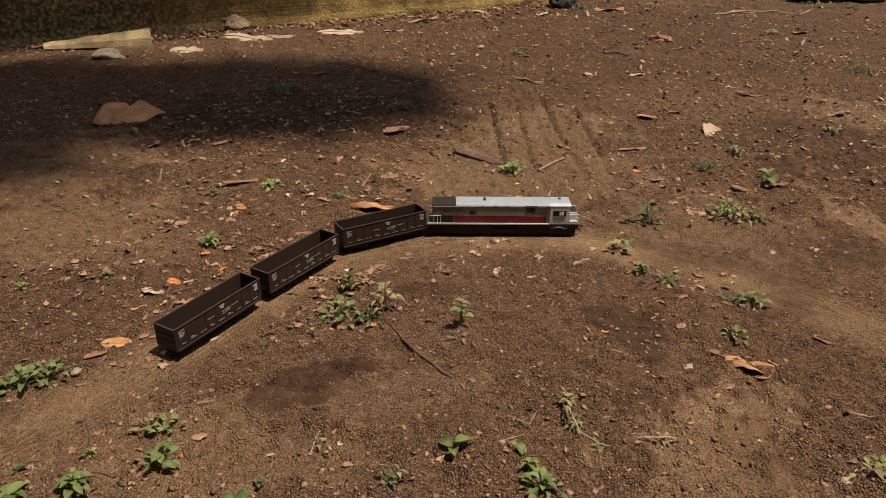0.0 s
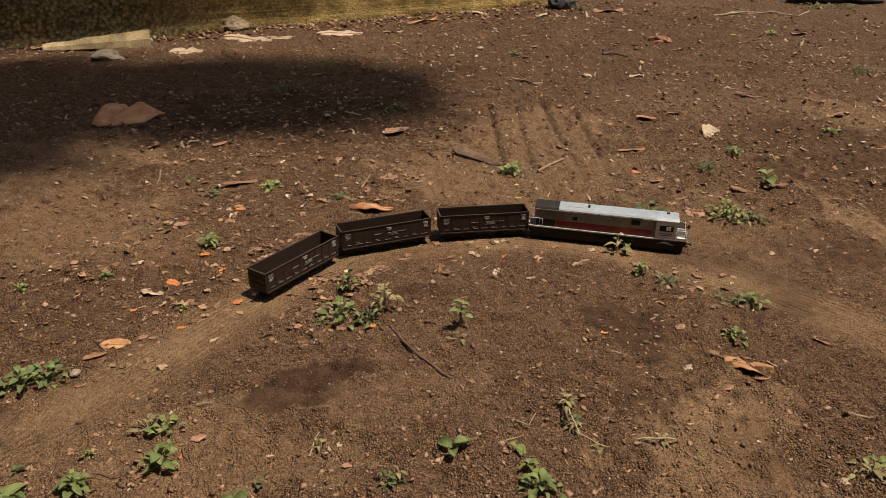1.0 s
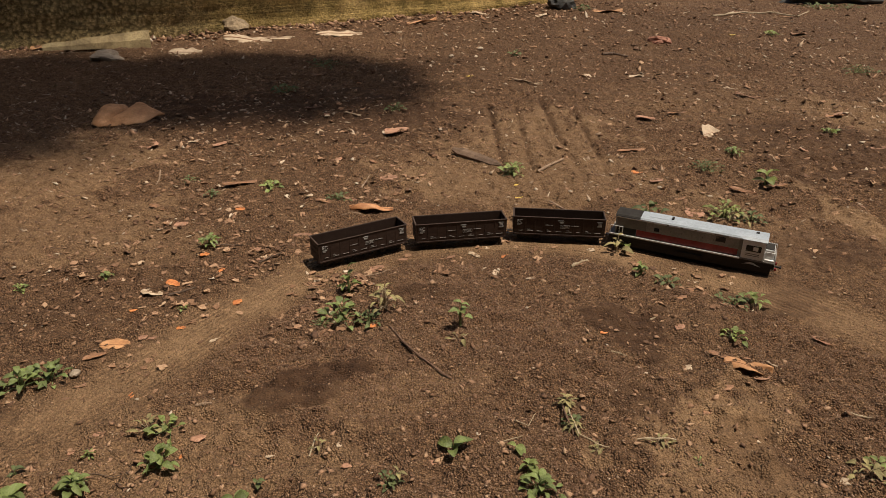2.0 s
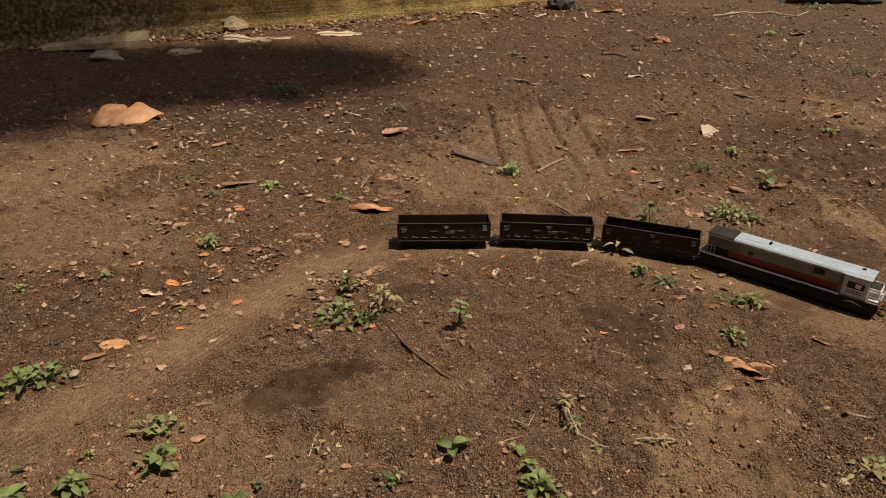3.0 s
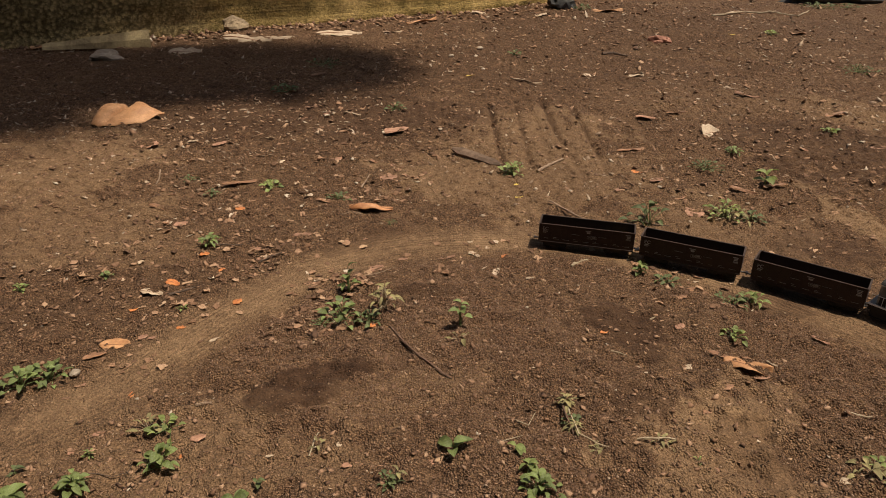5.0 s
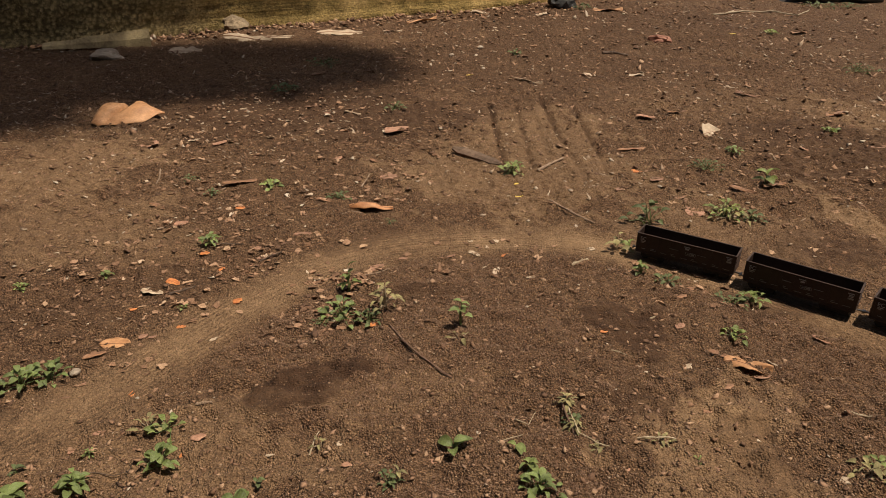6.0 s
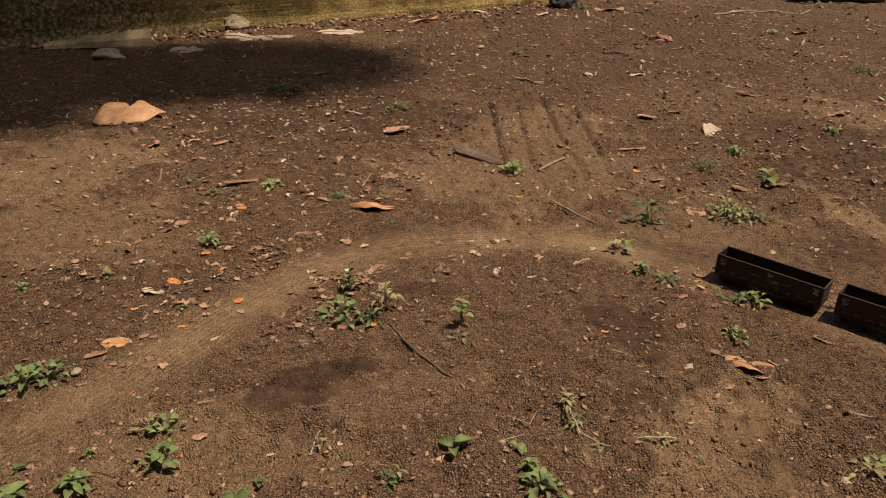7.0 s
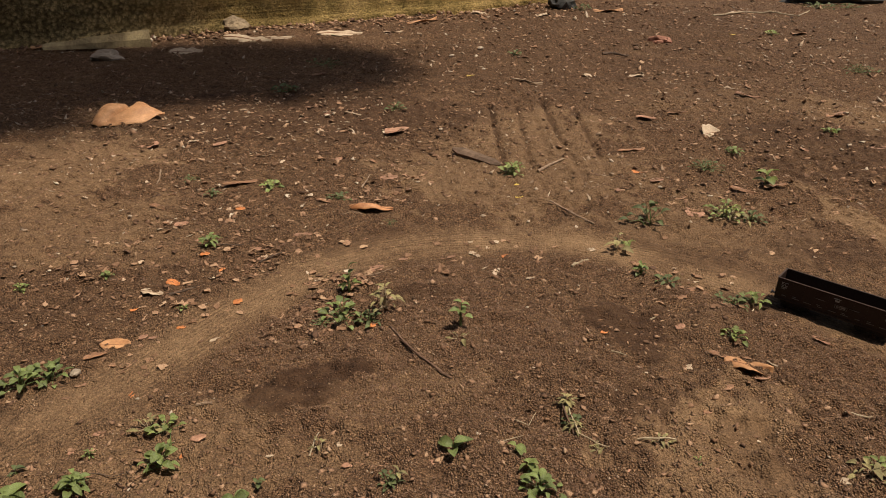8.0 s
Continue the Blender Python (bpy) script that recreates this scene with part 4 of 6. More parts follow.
def blade_mesh(length, ratio, curl, fold, ragged, thick, seed, wave=0.0, crease=0.0):
    """A leaf blade of some thickness, bent along and across."""
    bm = bmesh.new()
    nu, nv = (16, 10) if length > 0.05 else (12, 6) if length > 0.02 else (6, 4)
    rnd = random.Random(seed)
    lean, skew = rnd.uniform(-0.5, 0.5), rnd.uniform(-0.3, 0.3)
    sheets = []
    for lift in (0.0, -thick):
        rows = []
        for i in range(nu + 1):
            t = i / nu
            wide = 0.5 * ratio * length * max(0.03, math.sin(math.pi * t ** 0.85)) ** 0.75
            row = []
            for j in range(nv + 1):
                v = 2 * j / nv - 1
                rag = 1 + ragged * noise.noise((t * 5, v * 2, seed)) * abs(v)
                x, y = (t - 0.5) * length, v * wide * rag
                z = curl * (0.55 * wide * v * v * (1 + lean * v) + 0.30 * length * (t - 0.45) ** 2 * (1 + skew))
                z += fold * wide * (abs(v) - 0.5) + 0.06 * curl * length * noise.noise((t * 3.1, v * 1.3, seed + 7))
                z += wave * length * (math.sin(5.2 * t + 1.3 * v + 0.4) * 0.6 + 0.5 * abs(math.sin(2.6 * t - 0.9 * v)))
                z += crease * length * abs(t - 0.40 - 0.24 * v)
                row.append(bm.verts.new((x, y + skew * length * 0.3 * (t - 0.5) ** 2, z + lift)))
            rows.append(row)
        sheets.append(rows)
    top, low = sheets
    for i in range(nu):
        for j in range(nv):
            bm.faces.new((top[i][j], top[i + 1][j], top[i + 1][j + 1], top[i][j + 1]))
            bm.faces.new((low[i][j], low[i][j + 1], low[i + 1][j + 1], low[i + 1][j]))
    for i in range(nu):
        for j in (0, nv):
            quad = (top[i][j], low[i][j], low[i + 1][j], top[i + 1][j])
            bm.faces.new(quad if j == 0 else quad[::-1])
    for j in range(nv):
        for i in (0, nu):
            quad = (top[i][j], top[i][j + 1], low[i][j + 1], low[i][j])
            bm.faces.new(quad if i == 0 else quad[::-1])
    bmesh.ops.recalc_face_normals(bm, faces=bm.faces)
    spine = [top[i][nv // 2].co.copy() for i in range(nu + 1)]
    floor = min(v.co.z for v in bm.verts)
    return bm, spine, floor


def dry_leaf(look_name, x, y, length, turn, ratio=0.5, curl=0.5, fold=0.0, tip=0.0, ragged=0.7, wave=0.05, crease=0.0):
    """A fallen leaf that lies on the earth."""
    seed = odd.randint(0, 9999)
    bm, spine, floor = blade_mesh(length, ratio, 0.8 * curl, fold, ragged, max(0.0004, length * 0.008), seed, wave, crease)
    bent = "curled" if curl > 0.45 else "nearly flat"
    label = f"{LOOKS[look_name]} dry fallen leaf, {bent}, on bare earth"
    m = pose(x, y, level(x, y) - floor - 0.0006, tip, 0, turn)
    leaf = empty("dry_leaf", m, label, "dry leaf", "fallen dry leaves")
    part("blade", bm, DRYLEAF[look_name], leaf, smoothed=True)
    if length > 0.022:
        up = Vector((0, 0, length * 0.004))
        reach = spine + [spine[-1] + (spine[-1] - spine[-2]) * 1.2]
        part("midrib", rod([p + up for p in reach], [length * 0.012 * (1 - 0.75 * k / len(reach)) for k in range(len(reach))], 5), DRYLEAF["brown" if look_name != "brown" else "tan"], leaf)
    return leaf


def leaf_heaps(heaps):
    """Broken dry leaves blown together, too many to count: place, spread, count, size."""
    verts, faces = [], []
    rnd = random.Random(77)
    for cx, cy, sx, sy, count, size in heaps:
        for k in range(int(count * 1.7)):
            x, y = rnd.gauss(cx, sx), rnd.gauss(cy, sy)
            bm, spine, floor = blade_mesh(0.8 * size * rnd.uniform(0.5, 1.15), rnd.uniform(0.35, 0.85), rnd.uniform(0.2, 1.1), rnd.uniform(-0.2, 0.4), 1.0, 0.0005, rnd.randint(0, 9999), rnd.uniform(0.03, 0.16))
            m = pose(x, y, level(x, y) - floor - 0.0008, rnd.uniform(-12, 12), rnd.uniform(-8, 8), rnd.uniform(0, 360))
            bm.verts.index_update()
            first = len(verts)
            verts += [tuple(m @ v.co) for v in bm.verts]
            faces += [tuple(first + v.index for v in f.verts) for f in bm.faces]
            bm.free()
    me = bpy.data.meshes.new("leaf_heaps")
    me.from_pydata(verts, [], faces)
    me.shade_smooth()
    me.materials.append(CHIP)
    return tagged(new("leaf_heaps", me), "broken dry brown leaves blown together on bare earth", "leaf litter", kind="stuff")


def twig(kind, label, points, thick, taper=0.6, rise=0.0):
    """A stick through ground points, with knots and a slight wave."""
    rnd = random.Random(len(points) * 31 + int(points[0][0] * 1000))
    line, radii = [], []
    steps = 7
    for (ax, ay), (bx, by) in zip(points, points[1:]):
        for k in range(steps):
            f = k / steps
            line.append((ax + (bx - ax) * f + rnd.uniform(-1, 1) * thick * 0.15, ay + (by - ay) * f + rnd.uniform(-1, 1) * thick * 0.15))
    line.append(points[-1])
    n = len(line)
    x0, y0 = line[0]
    ends = level(*line[0]), level(*line[-1])
    at = []
    for k, (x, y) in enumerate(line):
        f = k / (n - 1)
        radii.append(thick * (1 - (1 - taper) * f) * rnd.uniform(0.85, 1.15))
        under = level(x, y)
        span = max(0.0, under - ends[0] - (ends[1] - ends[0]) * f) if len(points) < 4 else under - ends[0] - (ends[1] - ends[0]) * f
        at.append((x - x0, y - y0, ends[0] + (ends[1] - ends[0]) * f + 0.5 * span + radii[-1] * 0.7 + rise * math.sin(math.pi * f)))
    stick = empty("twig", pose(x0, y0, 0), label, "twig", "twigs on the ground")
    wood = rod(at, radii, 7, rng=rnd, rag=0.18)
    part("wood", wood, kind, stick)
    mid = at[n // 2]
    part("knot", rod([mid, (mid[0] + thick * 1.2, mid[1] + thick * 0.8, mid[2] + thick * 1.6)], [thick * 0.7, thick * 0.3], 6), kind, stick)
    return stick


def stone(x, y, size, label, material=None, tall=0.6, long=1.0, turn=0.0, name="pebble"):
    bm = bmesh.new()
    bmesh.ops.create_icosphere(bm, subdivisions=3 if size > 0.02 else 2, radius=size)
    seed = odd.uniform(0, 99)
    for v in bm.verts:
        rough = 1.8 if size > 0.018 else 1.0
        k = 1 + 0.35 * rough * noise.noise(v.co / size * 0.9 + Vector((seed, 0, 0))) + 0.12 * rough * noise.noise(v.co / size * 3 + Vector((seed, 5, 0)))
        v.co = Vector((v.co.x * k * long, v.co.y * k, v.co.z * k * tall))
    me = bpy.data.meshes.new(name)
    bm.to_mesh(me)
    bm.free()
    me.materials.append(material or STONE)
    ob = new(name, me)
    ob.matrix_world = pose(x, y, level(x, y) + size * tall * 0.55, 0, 0, turn)
    return tagged(ob, label, "stone", "loose stones")


def weathered_board():
    """A tapered slab of palm bark that leans on rubble at the wall's foot."""
    bm = bmesh.new()
    n, rings = 26, []
    for i in range(n + 1):
        t = i / n
        tall = 0.016 + 0.044 * t + 0.004 * noise.noise((t * 6, 1, 0))
        x = (t - 0.5) * 0.335
        lean = 0.016 * (1 - t)
        rings.append([bm.verts.new((x, y + 0.006 * math.sin(3 * t), z + lean)) for y, z in ((0.0, 0.0), (0.004, tall * 0.5), (0.018, tall), (0.026, tall - 0.003), (0.016, tall * 0.45), (0.012, 0.0))])
    for a, b in zip(rings, rings[1:]):
        for k in range(6):
            bm.faces.new((a[k], a[(k + 1) % 6], b[(k + 1) % 6], b[k]))
    bm.faces.new(rings[0])
    bm.faces.new(rings[-1])
    bmesh.ops.recalc_face_normals(bm, faces=bm.faces)
    board = empty("bark_slab", pose(BOARD[0], BOARD[1], level(*BOARD) - 0.002, 0, 0, 24), "pale weathered slab of bark lying at the wall's foot", "bark slab")
    part("slab", bm, SLAB, board)
    return board


def rubble():
    """Crumbled plaster and chips along the wall's foot."""
    rng = np.random.default_rng(11)
    n = 2000
    along, off = rng.uniform(0.0, 1.0, n), 0.025 + np.abs(rng.normal(0, 0.06, n))
    wx, wy = 4.22 / 4.972, 2.63 / 4.972
    x = -3.6 + 4.22 * along + off * wy
    y = 1.17 + 2.63 * along - off * wx
    scatter("wall_rubble", rng, x, y, 0.003 + 0.014 * rng.uniform(0, 1, n) ** 3, rng.uniform(0.3, 0.8, n), CHIP, "crumbled plaster and chips at the wall's foot", "rubble")


rubble()

# ---- weeds ----


def weed_leaf(name, ratio, material, droop):
    """One shared leaf of unit length: pointed, folded along its rib, drooping."""
    me = bpy.data.meshes.new(name)
    bm = bmesh.new()
    rows = []
    for i in range(7):
        t = i / 6
        wide = 0.5 * ratio * max(0.02, math.sin(math.pi * t ** 0.9)) ** 0.6
        z = 0.16 * math.sin(math.pi * t) - droop * t * t
        rows.append([bm.verts.new((t, -wide, z + wide * 0.35)), bm.verts.new((t, -wide * 0.5, z + wide * 0.10)), bm.verts.new((t, 0, z)), bm.verts.new((t, wide * 0.5, z + wide * 0.10)), bm.verts.new((t, wide, z + wide * 0.35))])
    for a, b in zip(rows, rows[1:]):
        for k in range(4):
            bm.faces.new((a[k], b[k], b[k + 1], a[k + 1]))
    bm.to_mesh(me)
    bm.free()
    me.shade_smooth()
    me.materials.append(material)
    return me


YOUNG = thin(mottled("leaf_young", (0.175, 0.225, 0.05), (0.34, 0.385, 0.13), 130, 0.4, 0.0006, vary=0.3), 0.3)
DRIED = mottled("weed_dried", (0.16, 0.135, 0.05), (0.34, 0.28, 0.12), 130, 0.8, 0.0004, vary=0.3)
WEEDS = {
    "green": ([weed_leaf("leaf", r, GREEN, d) for r, d in ((0.62, 0.15), (0.5, 0.3), (0.75, 0.1))], STEM, "fresh green weed seedling with oval leaves on bare earth"),
    "dull": ([weed_leaf("leaf", r, DULLGREEN, d) for r, d in ((0.65, 0.2), (0.5, 0.35), (0.75, 0.1))], STEM, "low dusty dark green weed on bare earth"),
    "young": ([weed_leaf("leaf", r, YOUNG, d) for r, d in ((0.6, 0.15), (0.5, 0.3), (0.7, 0.1))], STEM, "bright yellowish green weed tuft on bare earth"),
    "dried": ([weed_leaf("leaf", r, DRIED, d) for r, d in ((0.45, 0.3), (0.3, 0.4), (0.6, 0.5))], STRAW, "straggly half-dried weed on bare earth"),
    "grass": ([weed_leaf("leaf", r, DULLGREEN, d) for r, d in ((0.09, 0.4), (0.07, 0.6), (0.11, 0.3))], STEM, "small tuft of thin green grass"),
}


def weed(kind, x, y, wide, tall, count, leaf_size, stretch=1.0):
    """A small weed: stems from one root, and leaves that are parts of their own."""
    meshes, stem_material, label = WEEDS[kind]
    rnd = random.Random(int(abs(x) * 7919 + y * 104729) % 99991)
    plant = empty("weed", pose(x, y, level(x, y) - 0.001), label, "weed", "weeds in the yard")
    stems = bmesh.new()
    for k in range(count):
        a = k * 2.39996 + rnd.uniform(-0.4, 0.4)
        f = ((k + 0.5) / count) ** 0.6
        r, z = 0.5 * wide * f * rnd.uniform(0.75, 1.05), tall * (1 - 0.75 * f * f) * rnd.uniform(0.55, 1.0)
        size = leaf_size * rnd.uniform(0.65, 1.15)
        root = Vector((rnd.uniform(-0.08, 0.08) * wide, rnd.uniform(-0.08, 0.08) * wide, -0.002))
        end = Vector((max(0.0, r - 0.5 * size) * math.cos(a) * stretch, max(0.0, r - 0.5 * size) * math.sin(a), max(z, 0.002)))
        mid = (root + end) / 2 + Vector((0, 0, 0.25 * tall))
        thin = 0.0005 + 0.010 * leaf_size
        rod([root, mid * 0.6 + root * 0.2 + end * 0.2, end], [thin, thin * 0.8, thin * 0.55], 5, stems)
        leaf = new("leaf", meshes[k % len(meshes)])
        leaf.parent = plant
        leaf.matrix_basis = Matrix.LocRotScale(end, Euler((rnd.uniform(-0.5, 0.5), rnd.uniform(-0.55, 0.15), a + rnd.uniform(-0.5, 0.5))), Vector((size, size, size)))
    part("stem", stems, stem_material, plant)
    return plant


DARKSTONE = mottled("dark_stone", (0.03, 0.03, 0.028), (0.08, 0.075, 0.065), 30, 0.8, 0.002)
BRICKCHIP = mottled("brick_chip", (0.24, 0.10, 0.06), (0.40, 0.19, 0.12), 60, 0.85, 0.001)
WALLSTONE = mottled("wall_stone", (0.17, 0.12, 0.07), (0.36, 0.265, 0.155), 35, 0.9, 0.003)
GREENFRUIT = mottled("green_fruit", (0.14, 0.13, 0.04), (0.24, 0.22, 0.08), 40, 0.6)


def folded_leaf():
    """A large dry leaf that leans up from the earth, with two humps and a deep crease between them."""
    bm = bmesh.new()
    nu, nv, sheets = 30, 14, []
    for lift in (0.0, -0.0009):
        rows = []
        for i in range(nu + 1):
            t = i / nu
            wide = max(0.03, math.sin(math.pi * t ** 0.85)) ** (0.55 if t < 0.45 else 1.0)
            row = []
            for j in range(nv + 1):
                v = 2 * j / nv - 1
                up = 0.5 * (v + 1)
                z = 0.036 * up * wide * (1 + 0.22 * math.sin(11 * t)) + 0.004 * math.sin(math.pi * up) * wide
                z -= 0.030 * wide * (0.15 + up) * math.exp(-((t - 0.14 - 0.34 * up) / 0.035) ** 2)
                z += 0.010 * smooth(np.array(t), 0.7, 1.0) + 0.005 * noise.noise((t * 6, v * 2, 3))
                y = 0.040 * v * wide * (1 + 0.10 * noise.noise((t * 5, v, 8))) + 0.030 * t * t - 0.012 * (1 - up) * max(0.0, 1 - 4 * t)
                row.append(bm.verts.new(((t - 0.5) * 0.158, y, float(z) + lift)))
            rows.append(row)
        sheets.append(rows)
    top, low = sheets
    for i in range(nu):
        for j in range(nv):
            bm.faces.new((top[i][j], top[i + 1][j], top[i + 1][j + 1], top[i][j + 1]))
            bm.faces.new((low[i][j], low[i][j + 1], low[i + 1][j + 1], low[i + 1][j]))
        for j in (0, nv):
            bm.faces.new((top[i][j], low[i][j], low[i + 1][j], top[i + 1][j]))
    for j in range(nv):
        for i in (0, nu):
            bm.faces.new((top[i][j], top[i][j + 1], low[i][j + 1], low[i][j]))
    bmesh.ops.recalc_face_normals(bm, faces=bm.faces)
    leaf = empty("dry_leaf", pose(-0.752, 1.668, level(-0.752, 1.668) + 0.003, 0, 0, 4), "large tan dry leaf, folded and humped, on bare earth", "dry leaf", "fallen dry leaves")
    part("blade", bm, DRYLEAF["tan"], leaf, smoothed=True)
    stalk = [(-0.083, -0.006, 0.003), (-0.094, -0.012, 0.002), (-0.104, -0.021, 0.003)]
    part("stalk", rod(stalk, [0.0016, 0.0013, 0.0011], 6), DRYLEAF["brown"], leaf)


folded_leaf()
BOARD = (-1.168, 2.476)
weathered_board()
dry_leaf("rust", -0.126, 1.160, 0.0760, 4, 0.30, -1.3, wave=0.05, ragged=0.4)
dry_leaf("tan", 0.363, 0.703, 0.0555, -18, 0.55, 0.5, wave=0.13)
dry_leaf("pink", 0.375, 0.688, 0.0203, 7, 0.5, 0.3)
dry_leaf("brown", 0.334, 0.724, 0.0232, -36, 0.4, 0.5)
dry_leaf("brown", 0.375, 0.729, 0.0209, -12, 0.4, 0.4)
dry_leaf("pink", -0.108, 1.606, 0.0635, 34, 0.55, 0.9)
dry_leaf("pale", 0.623, 1.631, 0.0560, 31, 0.95, 0.25, fold=0.1, tip=34, ragged=0.25)
dry_leaf("tan", -0.405, 0.744, 0.0367, 9, 0.75, 0.4)
dry_leaf("brown", -0.416, 0.713, 0.0265, 33, 0.5, 0.6)
dry_leaf("pink", -0.636, 1.497, 0.0502, 72, 0.75, 0.5)
dry_leaf("orange", -0.356, 1.162, 0.0173, 18, 0.9, 0.35)
dry_leaf("orange", -0.367, 0.989, 0.0151, 23, 1.0, 0.35)
dry_leaf("orange", -0.325, 0.942, 0.0167, 59, 0.8, 0.35)
dry_leaf("orange", -0.384, 0.896, 0.0253, -28, 0.6, 0.35)
dry_leaf("orange", -0.280, 0.849, 0.0159, 59, 0.8, 0.35)
dry_leaf("orange", -0.346, 0.644, 0.0154, 96, 0.45, 0.35)
dry_leaf("orange", -0.413, 0.827, 0.0140, 70, 0.8, 0.35)
dry_leaf("orange", -0.336, 0.783, 0.0118, 21, 0.7, 0.35)
dry_leaf("orange", 0.097, 0.989, 0.0169, 35, 0.6, 0.35)
dry_leaf("orange", 0.393, 1.378, 0.0279, 29, 0.9, 0.35)
dry_leaf("orange", -0.259, 0.552, 0.0082, 62, 0.8, 0.35)
dry_leaf("orange", -0.087, 0.785, 0.0200, 16, 0.5, 0.35)
dry_leaf("orange", 0.204, 0.764, 0.0122, 19, 0.6, 0.35)
dry_leaf("orange", 0.747, 1.298, 0.0241, 38, 0.6, 0.35)
# this small orange leaf stands in for a red reflection
dry_leaf("orange", -0.244, 2.053, 0.0129, 2, 0.8, 0.35)
dry_leaf("brown", -0.385, 1.275, 0.0636, 20, 0.3, 0.1)
dry_leaf("pink", -0.175, 1.226, 0.0454, -39, 0.35, 0.3)
dry_leaf("pink", -0.106, 1.314, 0.0368, 31, 0.7, 0.3)
dry_leaf("pink", -0.224, 1.426, 0.0343, 52, 0.7, 0.3)
dry_leaf("pink", -0.098, 0.949, 0.0260, 44, 0.7, 0.4)
dry_leaf("pink", -0.249, 0.573, 0.0163, 25, 0.7, 0.15)
dry_leaf("pale", -0.404, 0.868, 0.0348, -12, 0.5, 0.3)
dry_leaf("pink", 0.444, 1.166, 0.0389, 30, 0.9, 0.4)
dry_leaf("pink", 0.415, 1.319, 0.0314, 24, 0.6, 0.3)
dry_leaf("pale", 0.368, 0.924, 0.0262, 24, 0.5, 0.4)
dry_leaf("pink", 0.387, 0.846, 0.0232, -43, 0.45, 0.5)
dry_leaf("pink", 0.473, 0.755, 0.0232, -52, 0.4, 0.7)
dry_leaf("brown", 0.406, 1.496, 0.0649, 15, 0.35, 0.6)
stone(0.793, 2.718, 0.022, "flat chip of reddish brick on bare earth", material=BRICKCHIP, tall=0.85, long=1.9, turn=-12, name="brick_chip")
dry_leaf("pale", -0.867, 2.450, 0.1097, 8, 0.5, 0.2, wave=0.03, tip=22)
dry_leaf("pink", -0.143, 2.376, 0.0331, 3, 0.8, 0.2)
dry_leaf("tan", 0.747, 3.456, 0.1521, 16, 0.35, 0.4)
dry_leaf("pale", 0.158, 3.393, 0.1005, -45, 0.5, 0.5)
dry_leaf("pale", 0.427, 3.324, 0.0904, 50, 0.5, 0.4)
dry_leaf("brown", 1.350, 2.835, 0.0722, 21, 0.5, 0.6)
dry_leaf("brown", 0.988, 1.783, 0.0811, 27, 0.35, 0.7)
dry_leaf("pink", -0.229, 1.061, 0.0291, 14, 0.5, 0.4)
dry_leaf("brown", -0.596, 1.137, 0.0173, 35, 0.4, 0.4)
dry_leaf("pink", -0.436, 1.090, 0.0243, 35, 0.7, 0.4)
dry_leaf("brown", -0.500, 1.159, 0.0399, -31, 0.4, 0.7)
dry_leaf("pink", -0.500, 1.215, 0.0264, 13, 0.4, 0.4)
dry_leaf("pink", -0.487, 1.505, 0.0375, 56, 0.5, 0.4)
dry_leaf("pale", -0.553, 1.528, 0.0234, 32, 0.6, 0.4)
dry_leaf("pale", -0.495, 1.778, 0.0381, 2, 0.5, 0.2)
dry_leaf("pink", -0.342, 1.712, 0.0245, 38, 0.7, 0.3)
dry_leaf("pale", -1.057, 1.894, 0.0232, 17, 0.7, 0.2)
dry_leaf("pink", -0.293, 1.002, 0.0246, 53, 0.5, 0.5)
dry_leaf("pink", -0.268, 0.979, 0.0338, 35, 0.35, 0.5)
dry_leaf("pink", -0.293, 0.957, 0.0168, 42, 0.7, 0.3)
dry_leaf("brown", -0.213, 1.195, 0.0344, -20, 0.5, 0.4)
dry_leaf("pink", -0.125, 1.047, 0.0165, 40, 0.5, 0.3)
dry_leaf("pale", 0.049, 1.001, 0.0240, -45, 0.5, 0.6)
dry_leaf("pink", -0.061, 0.981, 0.0156, 22, 0.6, 0.5)
dry_leaf("pale", 0.045, 1.046, 0.0146, 69, 0.6, 0.4)
dry_leaf("pink", 0.008, 0.982, 0.0254, 27, 0.35, 0.5)
dry_leaf("brown", 0.032, 0.864, 0.0165, 35, 0.5, 0.7)
dry_leaf("pale", 0.126, 0.908, 0.0134, 8, 0.35, 0.8)
dry_leaf("pale", -0.170, 0.552, 0.0114, 26, 0.5, 0.3)
dry_leaf("pink", -0.090, 0.541, 0.0168, 14, 0.5, 0.3)
dry_leaf("pink", -0.060, 0.545, 0.0125, 15, 0.5, 0.3)
dry_leaf("pink", -0.009, 0.548, 0.0159, 9, 0.5, 0.4)
dry_leaf("pale", -0.103, 0.567, 0.0083, 54, 0.8, 0.3)
dry_leaf("pink", -0.376, 0.760, 0.0132, 51, 0.7, 0.4)
dry_leaf("pink", -0.364, 0.760, 0.0121, 26, 0.6, 0.3)
dry_leaf("pale", -0.285, 0.758, 0.0159, 35, 0.4, 0.5)
dry_leaf("pink", -0.407, 0.665, 0.0094, 27, 0.6, 0.4)
dry_leaf("brown", -0.417, 0.639, 0.0091, 20, 0.6, 0.3)
dry_leaf("pink", -0.354, 0.578, 0.0108, 19, 0.6, 0.4)
dry_leaf("pink", -0.371, 0.557, 0.0120, 44, 0.5, 0.6)
dry_leaf("pale", 0.238, 2.093, 0.1052, -37, 0.1, 0.3)
dry_leaf("yellow", 0.144, 1.298, 0.0195, 28, 0.5, 0.4)
dry_leaf("yellow", 0.077, 2.141, 0.0282, 32, 0.6, 0.4)
dry_leaf("yellow", 1.100, 2.845, 0.0350, 48, 0.7, 0.3)
dry_leaf("yellow", 0.140, 1.236, 0.0176, 29, 0.5, 0.3)
